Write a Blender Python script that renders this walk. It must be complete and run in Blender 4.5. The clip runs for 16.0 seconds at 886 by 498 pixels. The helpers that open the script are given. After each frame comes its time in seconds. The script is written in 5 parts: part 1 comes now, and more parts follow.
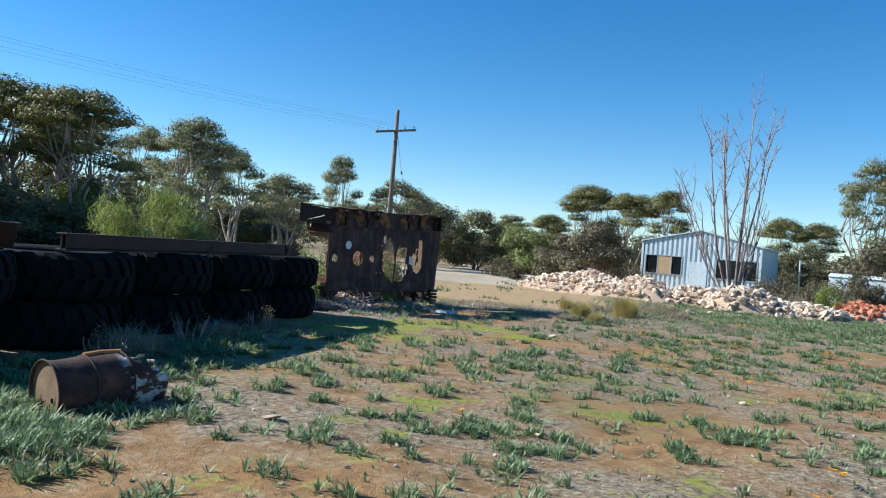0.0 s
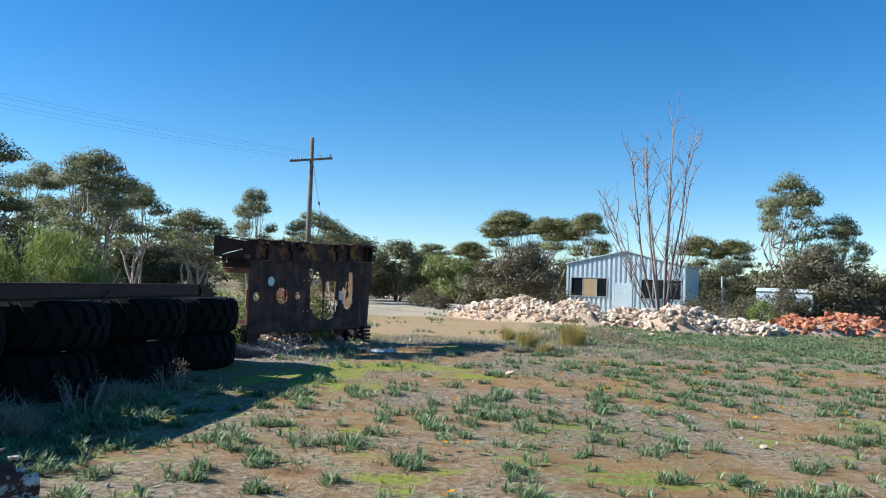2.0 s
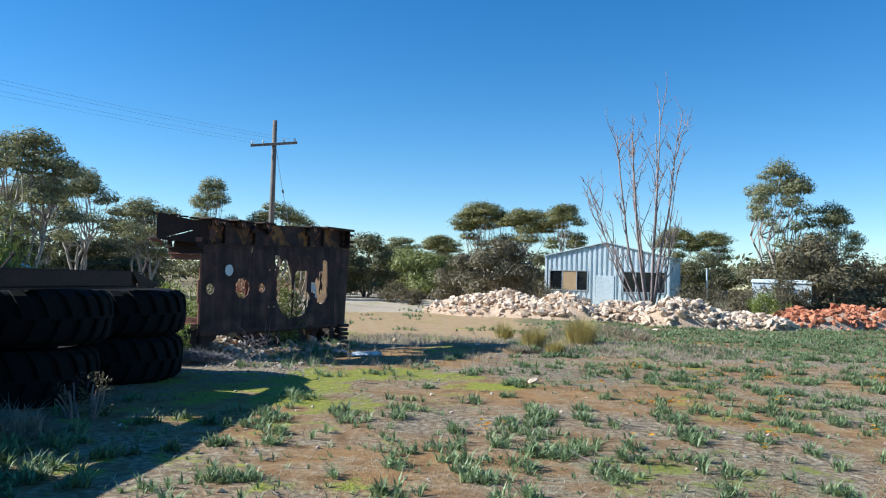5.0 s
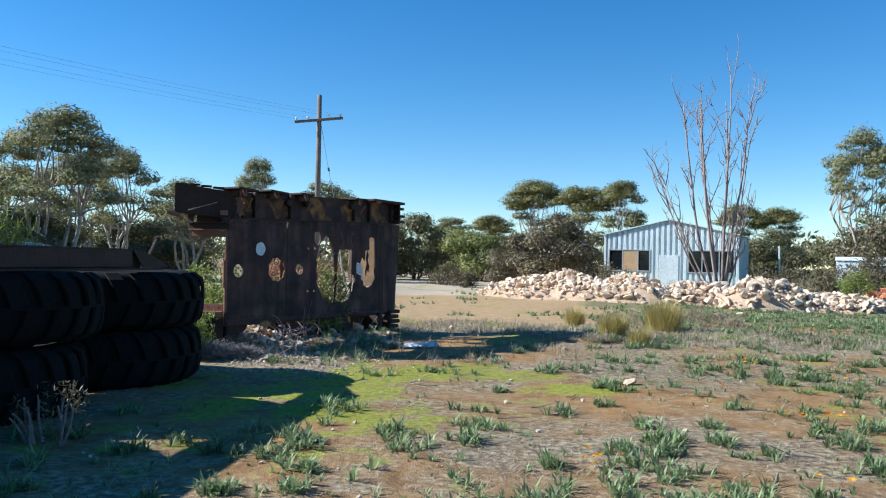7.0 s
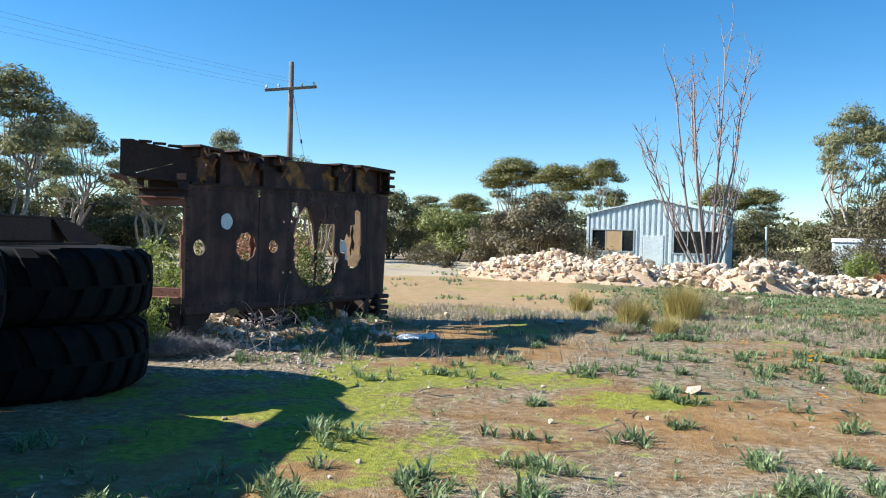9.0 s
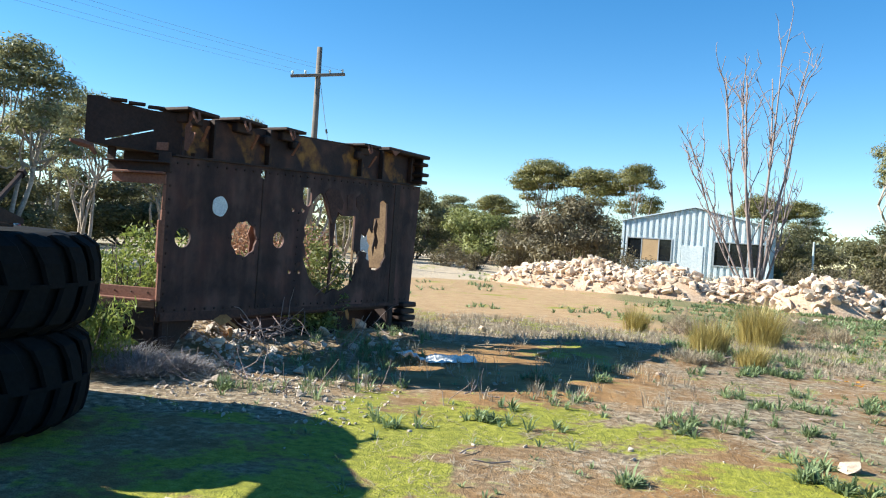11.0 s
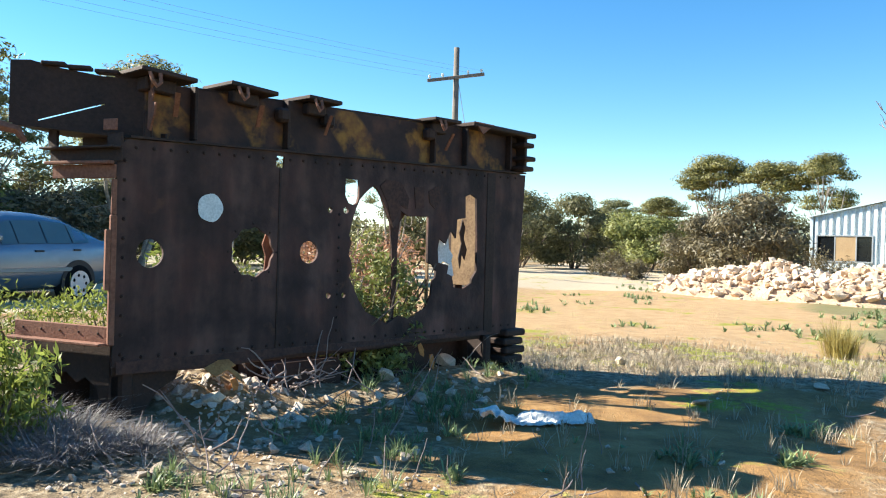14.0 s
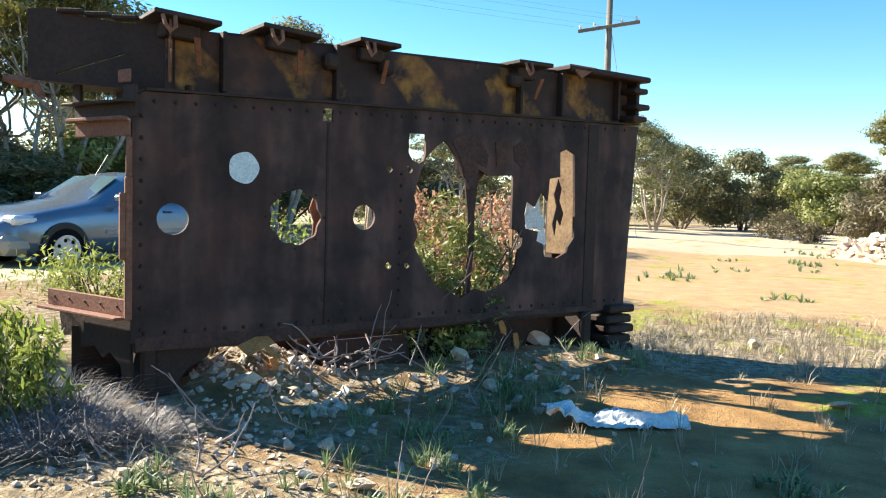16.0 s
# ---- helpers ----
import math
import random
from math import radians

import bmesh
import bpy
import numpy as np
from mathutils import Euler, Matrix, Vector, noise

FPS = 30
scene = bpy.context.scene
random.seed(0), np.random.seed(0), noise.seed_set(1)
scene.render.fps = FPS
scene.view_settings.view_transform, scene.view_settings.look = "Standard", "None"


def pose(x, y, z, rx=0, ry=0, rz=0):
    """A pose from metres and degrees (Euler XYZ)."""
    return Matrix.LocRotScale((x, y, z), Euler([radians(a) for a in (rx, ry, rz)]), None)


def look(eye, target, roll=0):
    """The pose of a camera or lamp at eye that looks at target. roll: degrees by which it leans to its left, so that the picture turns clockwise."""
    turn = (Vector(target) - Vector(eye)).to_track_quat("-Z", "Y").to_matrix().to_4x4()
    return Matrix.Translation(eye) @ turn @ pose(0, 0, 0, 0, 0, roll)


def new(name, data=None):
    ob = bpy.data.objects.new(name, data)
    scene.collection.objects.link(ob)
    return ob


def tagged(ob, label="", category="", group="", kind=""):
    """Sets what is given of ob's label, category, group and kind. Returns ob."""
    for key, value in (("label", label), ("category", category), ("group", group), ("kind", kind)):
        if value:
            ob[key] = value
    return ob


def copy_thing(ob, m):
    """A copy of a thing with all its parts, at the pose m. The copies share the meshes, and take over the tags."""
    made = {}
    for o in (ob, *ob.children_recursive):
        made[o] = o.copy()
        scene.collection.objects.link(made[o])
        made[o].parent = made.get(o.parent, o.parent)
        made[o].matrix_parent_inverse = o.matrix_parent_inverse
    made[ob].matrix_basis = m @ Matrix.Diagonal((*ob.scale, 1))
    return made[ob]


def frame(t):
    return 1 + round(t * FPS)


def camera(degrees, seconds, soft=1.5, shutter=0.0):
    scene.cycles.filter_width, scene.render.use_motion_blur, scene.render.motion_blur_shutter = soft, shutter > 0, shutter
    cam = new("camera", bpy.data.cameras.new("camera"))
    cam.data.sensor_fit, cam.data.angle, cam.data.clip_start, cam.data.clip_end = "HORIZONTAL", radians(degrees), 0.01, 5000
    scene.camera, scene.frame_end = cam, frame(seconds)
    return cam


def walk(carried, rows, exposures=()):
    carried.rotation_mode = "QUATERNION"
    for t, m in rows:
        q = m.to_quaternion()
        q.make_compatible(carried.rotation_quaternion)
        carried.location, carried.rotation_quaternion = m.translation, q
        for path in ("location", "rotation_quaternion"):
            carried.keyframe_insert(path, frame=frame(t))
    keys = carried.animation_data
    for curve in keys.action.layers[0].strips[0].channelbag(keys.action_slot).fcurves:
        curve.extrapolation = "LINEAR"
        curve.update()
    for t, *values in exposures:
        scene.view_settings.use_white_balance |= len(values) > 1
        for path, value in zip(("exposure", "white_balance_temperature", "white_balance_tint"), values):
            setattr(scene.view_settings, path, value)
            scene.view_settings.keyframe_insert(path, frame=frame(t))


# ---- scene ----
cam = camera(58.0, 16.0, 1.1)
PATH = [
    (0, (2.634, -1.291, 1.545), (2.212, 0.396, 1.543), 4.6),
    (0.5, (2.481, -0.901, 1.526), (2.123, 0.801, 1.525), 1.8),
    (1, (2.226, -0.472, 1.529), (1.816, 1.217, 1.590), 1.8),
    (1.5, (2.003, -0.124, 1.534), (1.655, 1.578, 1.620), 1.2),
    (2, (1.810, 0.331, 1.516), (1.566, 2.051, 1.591), 2.0),
    (2.5, (1.608, 0.695, 1.476), (1.382, 2.419, 1.548), 1.6),
    (3, (1.439, 1.133, 1.466), (1.285, 2.866, 1.488), 2.6),
    (3.2, (1.375, 1.385, 1.481), (1.168, 3.111, 1.553), 2.7),
    (5.3, (0.806, 3.434, 1.328), (0.645, 5.165, 1.398), 1.5),
    (5.5, (0.776, 3.690, 1.318), (0.592, 5.417, 1.414), 1.0),
    (6, (0.642, 4.201, 1.326), (0.442, 5.927, 1.409), 1.5),
    (6.5, (0.526, 4.635, 1.328), (0.338, 6.366, 1.351), 0.1),
    (7, (0.405, 5.129, 1.298), (0.137, 6.848, 1.327), 1.1),
    (7.5, (0.214, 5.541, 1.293), (-0.015, 7.265, 1.282), 2.2),
    (8, (0.036, 6.030, 1.294), (-0.218, 7.751, 1.290), 1.1),
    (8.5, (-0.153, 6.439, 1.276), (-0.401, 8.161, 1.269), 2.1),
    (9, (-0.285, 6.925, 1.257), (-0.487, 8.653, 1.243), 1.5),
    (9.2, (-0.331, 7.112, 1.268), (-0.581, 8.834, 1.255), 3.4),
    (11.3, (-0.745, 9.163, 1.238), (-1.000, 10.884, 1.224), 4.0),
    (11.5, (-0.736, 9.373, 1.237), (-1.060, 11.083, 1.261), 4.8),
    (12, (-0.726, 9.801, 1.216), (-1.125, 11.494, 1.223), 4.7),
    (12.5, (-0.712, 10.176, 1.198), (-0.981, 11.892, 1.105), 3.1),
    (13, (-0.693, 10.679, 1.195), (-1.081, 12.372, 1.090), 3.0),
    (13.5, (-0.717, 11.110, 1.215), (-1.258, 12.764, 1.192), 2.6),
    (14, (-0.588, 11.521, 1.225), (-1.193, 13.153, 1.219), 1.6),
    (14.5, (-0.567, 11.822, 1.249), (-1.272, 13.413, 1.247), 3.0),
    (15, (-0.566, 12.110, 1.272), (-1.320, 13.677, 1.283), 3.6),
    (15.5, (-0.421, 12.347, 1.276), (-1.229, 13.888, 1.246), 3.5),
    (16, (-0.345, 12.562, 1.273), (-1.265, 14.035, 1.169), 1.6),
]
walk(cam, [(t, look(eye, target, roll)) for t, eye, target, roll in PATH],
     exposures=((0.0, 0.75, 5600, 5), (6.0, 0.8, 5600, 5), (9.0, 1.04, 6000, 5), (11.5, 1.29, 6300, 5), (12.5, 1.42, 6550, 5), (13.5, 1.58, 6700, 5), (15.0, 1.58, 6550, 5), (16.0, 1.74, 6900, 5)))

# ---- sky, sun ----
SUN_UP, SUN_TURN = 32.5, 264.0
world = bpy.data.worlds.new("sky")
scene.world = world
world.use_nodes = True
wn, wl = world.node_tree.nodes, world.node_tree.links
sky = wn.new("ShaderNodeTexSky")
sky.sky_type, sky.sun_disc = "NISHITA", False
sky.sun_elevation, sky.sun_rotation = radians(SUN_UP), radians(SUN_TURN)
sky.air_density, sky.dust_density, sky.ozone_density, sky.altitude = 1.0, 0.0, 2.0, 1000
vivid = wn.new("ShaderNodeHueSaturation")
vivid.inputs["Saturation"].default_value = 1.35
vivid.inputs["Hue"].default_value = 0.5
wl.new(sky.outputs[0], vivid.inputs["Color"])
wl.new(vivid.outputs[0], wn["Background"].inputs[0])
wn["Background"].inputs[1].default_value = 0.083
sun = new("sun", bpy.data.lights.new("sun", "SUN"))
sun.data.energy, sun.data.angle, sun.data.color = 5.0, radians(0.55), (1.0, 0.94, 0.84)
to_sun = Vector((math.sin(radians(SUN_TURN)) * math.cos(radians(SUN_UP)), math.cos(radians(SUN_TURN)) * math.cos(radians(SUN_UP)), math.sin(radians(SUN_UP))))
sun.matrix_world = look(to_sun * 50, (0, 0, 0))

# ---- materials ----
def node_mat(name):
    m = bpy.data.materials.new(name)
    m.use_nodes = True
    nt = m.node_tree
    return m, nt, nt.nodes["Principled BSDF"]


def noise_node(nt, scale, detail=5.0, rough=0.6, coord="Object"):
    tc = nt.nodes.new("ShaderNodeTexCoord")
    n = nt.nodes.new("ShaderNodeTexNoise")
    n.inputs["Scale"].default_value, n.inputs["Detail"].default_value, n.inputs["Roughness"].default_value = scale, detail, rough
    nt.links.new(tc.outputs[coord], n.inputs["Vector"])
    return n.outputs["Fac"]


def ramp(nt, fac, stops):
    r = nt.nodes.new("ShaderNodeValToRGB")
    while len(r.color_ramp.elements) < len(stops):
        r.color_ramp.elements.new(0.5)
    for e, (p, c) in zip(r.color_ramp.elements, stops):
        e.position, e.color = p, (*c, 1)
    nt.links.new(fac, r.inputs[0])
    return r.outputs[0]


def mixed(nt, fac, a, b, kind="MIX"):
    x = nt.nodes.new("ShaderNodeMix")
    x.data_type, x.blend_type = "RGBA", kind
    for sock, v in ((x.inputs[0], fac), (x.inputs[6], a), (x.inputs[7], b)):
        if isinstance(v, (int, float)):
            sock.default_value = v
        elif isinstance(v, tuple):
            sock.default_value = (*v, 1)
        else:
            nt.links.new(v, sock)
    return x.outputs[2]


def bumped(nt, bsdf, height, strength, distance):
    b = nt.nodes.new("ShaderNodeBump")
    b.inputs["Strength"].default_value, b.inputs["Distance"].default_value = strength, distance
    nt.links.new(height, b.inputs["Height"])
    nt.links.new(b.outputs[0], bsdf.inputs["Normal"])


def plain(name, c1, c2, scale=3.0, fine=40.0, rough=0.8, metal=0.0, bump=0.3, dist=0.01, random_by=None):
    """A surface with stains at one scale and grain at another."""
    m, nt, b = node_mat(name)
    big, small = noise_node(nt, scale), noise_node(nt, fine, 4)
    col = ramp(nt, big, [(0.32, c1), (0.68, c2)])
    col = mixed(nt, 0.35, col, ramp(nt, small, [(0.3, tuple(v * 0.45 for v in c1)), (0.7, tuple(min(v * 1.35, 1) for v in c2))]))
    if random_by:
        g = nt.nodes.new("ShaderNodeNewGeometry" if random_by == "island" else "ShaderNodeObjectInfo")
        col = mixed(nt, 0.6, col, ramp(nt, g.outputs["Random Per Island" if random_by == "island" else "Random"], [(0.0, (0.62, 0.5, 0.42)), (0.35, (0.95, 0.86, 0.78)), (1.0, (1.0, 1.0, 1.0))]), "MULTIPLY")
    nt.links.new(col, b.inputs["Base Color"])
    b.inputs["Roughness"].default_value, b.inputs["Metallic"].default_value = rough, metal
    bumped(nt, b, small, bump, dist)
    return m


def leaf_mat(name, dark, light, glow=0.3):
    m, nt, b = node_mat(name)
    g = nt.nodes.new("ShaderNodeNewGeometry")
    col = ramp(nt, g.outputs["Random Per Island"], [(0.0, dark), (0.7, light), (1.0, tuple(min(1, v * 1.5) for v in light))])
    col = mixed(nt, 0.5, col, ramp(nt, noise_node(nt, 0.7, 2), [(0.3, dark), (0.7, light)]))
    nt.links.new(col, b.inputs["Base Color"])
    b.inputs["Roughness"].default_value = 0.55
    t = nt.nodes.new("ShaderNodeBsdfTranslucent")
    nt.links.new(col, t.inputs[0])
    x = nt.nodes.new("ShaderNodeMixShader")
    x.inputs[0].default_value = glow
    nt.links.new(b.outputs[0], x.inputs[1])
    nt.links.new(t.outputs[0], x.inputs[2])
    nt.links.new(x.outputs[0], nt.nodes["Material Output"].inputs[0])
    return m


def ground_mat():
    m, nt, b = node_mat("ground")
    def attr(n):
        a = nt.nodes.new("ShaderNodeAttribute")
        a.attribute_name = n
        return a.outputs["Fac"]
    def add(a, c, w):
        x = nt.nodes.new("ShaderNodeMath")
        x.operation = "MULTIPLY_ADD"
        nt.links.new(c, x.inputs[0])
        x.inputs[1].default_value = w
        nt.links.new(a, x.inputs[2])
        return x.outputs[0]
    def half(a):
        x = nt.nodes.new("ShaderNodeMath")
        x.operation = "MULTIPLY"
        nt.links.new(a, x.inputs[0])
        x.inputs[1].default_value = 0.5
        return x.outputs[0]
    big, mid, small, grit = noise_node(nt, 0.45), noise_node(nt, 3.0), noise_node(nt, 16.0), noise_node(nt, 90.0, 3)
    soil = ramp(nt, mid, [(0.3, (0.19, 0.10, 0.033)), (0.5, (0.36, 0.19, 0.062)), (0.72, (0.49, 0.285, 0.11))])
    litter = ramp(nt, small, [(0.3, (0.075, 0.052, 0.032)), (0.5, (0.30, 0.215, 0.125)), (0.7, (0.60, 0.50, 0.36))])
    col = mixed(nt, ramp(nt, add(attr("litter"), mid, 1.0), [(0.55, (0, 0, 0)), (0.85, (1, 1, 1))]), soil, litter)
    sand = ramp(nt, mid, [(0.3, (0.41, 0.245, 0.11)), (0.7, (0.55, 0.37, 0.19))])
    col = mixed(nt, ramp(nt, add(attr("sand"), mid, 0.35), [(0.45, (0, 0, 0)), (0.75, (1, 1, 1))]), col, sand)
    col = mixed(nt, ramp(nt, add(attr("road"), mid, 0.25), [(0.45, (0, 0, 0)), (0.7, (1, 1, 1))]), col, (0.56, 0.44, 0.3))
    moss = ramp(nt, small, [(0.25, (0.13, 0.14, 0.012)), (0.55, (0.32, 0.32, 0.02)), (0.8, (0.45, 0.4, 0.08))])
    col = mixed(nt, ramp(nt, half(add(add(attr("moss"), mid, 1.3), small, 0.45)), [(0.555, (0, 0, 0)), (0.635, (0.95, 0.95, 0.95))]), col, moss)
    green = ramp(nt, small, [(0.3, (0.06, 0.09, 0.025)), (0.7, (0.17, 0.2, 0.07))])
    col = mixed(nt, ramp(nt, half(add(add(attr("herb"), mid, 0.5), small, 0.4)), [(0.42, (0, 0, 0)), (0.55, (0.7, 0.7, 0.7))]), col, green)
    col = mixed(nt, 0.55, col, ramp(nt, grit, [(0.3, (0.45, 0.45, 0.45)), (0.65, (1, 1, 1))]), "MULTIPLY")
    nt.links.new(col, b.inputs["Base Color"])
    b.inputs["Roughness"].default_value = 0.95
    bumped(nt, b, add(small, grit, 0.5), 0.8, 0.03)
    return m


RUST = plain("rust", (0.024, 0.014, 0.011), (0.062, 0.031, 0.021), 2.2, 45, 0.75, 0.25, 0.5, 0.006)
def plate_mat():
    m, nt, b = node_mat("streaked_rust_plate")
    tc, mp = nt.nodes.new("ShaderNodeTexCoord"), nt.nodes.new("ShaderNodeMapping")
    mp.inputs["Scale"].default_value = (3.0, 1.0, 0.7)
    nt.links.new(tc.outputs["Object"], mp.inputs["Vector"])
    st = nt.nodes.new("ShaderNodeTexNoise")
    st.inputs["Scale"].default_value, st.inputs["Detail"].default_value = 1.6, 6.0
    nt.links.new(mp.outputs[0], st.inputs["Vector"])
    col = ramp(nt, st.outputs["Fac"], [(0.28, (0.03, 0.015, 0.012)), (0.48, (0.066, 0.036, 0.029)), (0.72, (0.14, 0.085, 0.07))])
    blot = ramp(nt, noise_node(nt, 2.4, 8), [(0.36, (0.38, 0.34, 0.33)), (0.5, (0.85, 0.78, 0.76)), (0.68, (1.5, 1.15, 1.05))])
    col = mixed(nt, 1.0, col, blot, "MULTIPLY")
    col = mixed(nt, ramp(nt, noise_node(nt, 6.0, 6), [(0.6, (0, 0, 0)), (0.75, (0.5, 0.5, 0.5))]), col, (0.16, 0.07, 0.035))
    nt.links.new(col, b.inputs["Base Color"])
    b.inputs["Roughness"].default_value, b.inputs["Metallic"].default_value = 0.85, 0.0
    b1 = nt.nodes.new("ShaderNodeBump")
    b1.inputs["Strength"].default_value, b1.inputs["Distance"].default_value = 0.6, 0.05
    nt.links.new(noise_node(nt, 2.2, 3), b1.inputs["Height"])
    b2 = nt.nodes.new("ShaderNodeBump")
    b2.inputs["Strength"].default_value, b2.inputs["Distance"].default_value = 0.7, 0.008
    nt.links.new(noise_node(nt, 38.0, 6), b2.inputs["Height"])
    nt.links.new(b1.outputs[0], b2.inputs["Normal"])
    nt.links.new(b2.outputs[0], b.inputs["Normal"])
    return m


RUST_PLATE = plate_mat()
RUST_RED = plain("red_rust", (0.16, 0.062, 0.036), (0.30, 0.13, 0.08), 3.0, 50, 0.85, 0.1, 0.5, 0.006)
RUST_TAN = plain("tan_rust", (0.09, 0.045, 0.022), (0.28, 0.18, 0.095), 5.0, 50, 0.9, 0.0, 0.4, 0.004)
DRUM_RUST = plain("drum_rust", (0.026, 0.012, 0.009), (0.095, 0.04, 0.025), 5.0, 40, 0.85, 0.0, 0.6, 0.006)
def drum_mat():
    """Dark rust with white paint left in flakes towards one end."""
    m, nt, b = node_mat("flaking_drum")
    tc, xyz = nt.nodes.new("ShaderNodeTexCoord"), nt.nodes.new("ShaderNodeSeparateXYZ")
    nt.links.new(tc.outputs["Object"], xyz.inputs[0])
    rust = ramp(nt, noise_node(nt, 5.0, 6), [(0.34, (0.026, 0.012, 0.009)), (0.52, (0.06, 0.026, 0.017)), (0.68, (0.13, 0.055, 0.032))])
    flakes = ramp(nt, noise_node(nt, 7.0, 8), [(0.5, (0, 0, 0)), (0.54, (1, 1, 1))])
    end = ramp(nt, xyz.outputs["Z"], [(0.5, (0, 0, 0)), (0.6, (1, 1, 1))])
    white = ramp(nt, noise_node(nt, 22.0), [(0.35, (0.32, 0.29, 0.25)), (0.65, (0.62, 0.61, 0.58))])
    nt.links.new(mixed(nt, mixed(nt, 1.0, flakes, end, "MULTIPLY"), rust, white), b.inputs["Base Color"])
    b.inputs["Roughness"].default_value = 0.85
    bumped(nt, b, noise_node(nt, 30.0), 0.6, 0.006)
    return m


DRUM_SKIN = drum_mat()
RUST_ORANGE = plain("orange_rust", (0.32, 0.10, 0.025), (0.55, 0.25, 0.08), 6.0, 60, 0.9, 0.0, 0.5, 0.004)
RUBBER = plain("rubber", (0.005, 0.005, 0.0055), (0.011, 0.0105, 0.0105), 2.0, 30, 0.85, 0.0, 0.3, 0.006)
RUBBER.node_tree.nodes["Principled BSDF"].inputs["Specular IOR Level"].default_value = 0.12
WHITE_PAINT = plain("pale_paint", (0.55, 0.64, 0.66), (0.75, 0.82, 0.82), 14, 60, 0.7)
STONE = plain("limestone", (0.58, 0.39, 0.26), (0.86, 0.71, 0.57), 1.5, 14, 0.9, 0, 0.6, 0.03, "object")
STONE_REST = plain("limestone_rest", (0.58, 0.39, 0.26), (0.86, 0.71, 0.57), 1.5, 14, 0.9, 0, 0.6, 0.03, "island")
RED_STONE = plain("red_rubble", (0.42, 0.13, 0.06), (0.62, 0.26, 0.14), 2, 16, 0.9, 0, 0.6, 0.03, "object")
RED_REST = plain("red_rubble_rest", (0.42, 0.13, 0.06), (0.62, 0.26, 0.14), 2, 16, 0.9, 0, 0.6, 0.03, "island")
RUBBLE_EARTH = plain("rubble_earth", (0.33, 0.21, 0.13), (0.56, 0.42, 0.3), 2, 20, 0.95, 0, 0.7, 0.05)
PEBBLE = plain("pebble", (0.35, 0.27, 0.2), (0.66, 0.58, 0.5), 6, 60, 0.9, 0, 0.4, 0.01, "island")
SHEET_WHITE = plain("dirty_white_paint", (0.5, 0.49, 0.46), (0.8, 0.8, 0.78), 9, 60, 0.6)
SHEET_STEEL = plain("corrugated_steel", (0.60, 0.69, 0.71), (0.76, 0.83, 0.84), 0.8, 12, 0.45, 0.15, 0.1, 0.004)
TRIM_STEEL = plain("trim_steel", (0.50, 0.58, 0.60), (0.62, 0.70, 0.72), 1.5, 20, 0.5, 0.1, 0.1, 0.004)
PLY = plain("plywood", (0.38, 0.24, 0.12), (0.52, 0.36, 0.2), 2, 30, 0.8)
POLE_WOOD = plain("weathered_pole", (0.11, 0.09, 0.075), (0.24, 0.20, 0.165), 2, 30, 0.9)
BARK = plain("pale_bark", (0.16, 0.12, 0.09), (0.5, 0.43, 0.36), 1.2, 14, 0.85, 0, 0.4, 0.02)
DARK_BARK = plain("dark_bark", (0.07, 0.05, 0.04), (0.2, 0.15, 0.12), 2, 20, 0.9, 0, 0.4, 0.02)
DEAD_WOOD = plain("dead_wood", (0.17, 0.12, 0.11), (0.36, 0.28, 0.25), 2, 25, 0.9)
WIRE = plain("wire", (0.2, 0.22, 0.25), (0.28, 0.3, 0.33), 2, 25, 0.6)
GUM_LEAF = leaf_mat("gum_leaf", (0.115, 0.115, 0.055), (0.31, 0.3, 0.14), 0.45)
UMB_LEAF = leaf_mat("mallee_leaf", (0.068, 0.0723, 0.0221), (0.238, 0.212, 0.0553), 0.25)
BUSH_LEAF = leaf_mat("bush_leaf", (0.0684, 0.0698, 0.0302), (0.205, 0.187, 0.0792), 0.38)
DARK_LEAF = leaf_mat("brown_leaf", (0.0675, 0.054, 0.0315), (0.188, 0.154, 0.0788), 0.25)
LIGHT_LEAF = leaf_mat("light_leaf", (0.102, 0.115, 0.0289), (0.281, 0.289, 0.0808), 0.25)
LIME_LEAF = leaf_mat("lime_leaf", (0.12, 0.15, 0.03), (0.30, 0.34, 0.08), 0.45)
ORANGE_LEAF = leaf_mat("dead_leaf", (0.22, 0.10, 0.055), (0.5, 0.29, 0.18), 0.4)
HERB_LEAF = leaf_mat("herb_leaf", (0.062, 0.098, 0.033), (0.30, 0.37, 0.17), 0.3)
DRY_BRUSH = leaf_mat("dry_brush", (0.16, 0.12, 0.075), (0.42, 0.34, 0.22), 0.25)
GREY_GRASS = leaf_mat("grey_grass", (0.19, 0.14, 0.085), (0.5, 0.42, 0.30), 0.2)
YELLOW_GRASS = leaf_mat("yellow_grass", (0.26, 0.2, 0.05), (0.52, 0.42, 0.16), 0.35)
GREY_TWIG = leaf_mat("grey_twig", (0.1, 0.085, 0.08), (0.36, 0.33, 0.33), 0.1)
PETAL = leaf_mat("petal", (0.7, 0.25, 0.01), (0.85, 0.42, 0.02), 0.3)
GROUND = ground_mat()


def paint_mat(name, c, rough=0.3, metal=0.4):
    m, nt, b = node_mat(name)
    col = mixed(nt, 0.25, c, ramp(nt, noise_node(nt, 3.0), [(0.3, tuple(v * 0.7 for v in c)), (0.7, tuple(min(1, v * 1.2) for v in c))]))
    nt.links.new(col, b.inputs["Base Color"])
    b.inputs["Roughness"].default_value, b.inputs["Metallic"].default_value = rough, metal
    return m


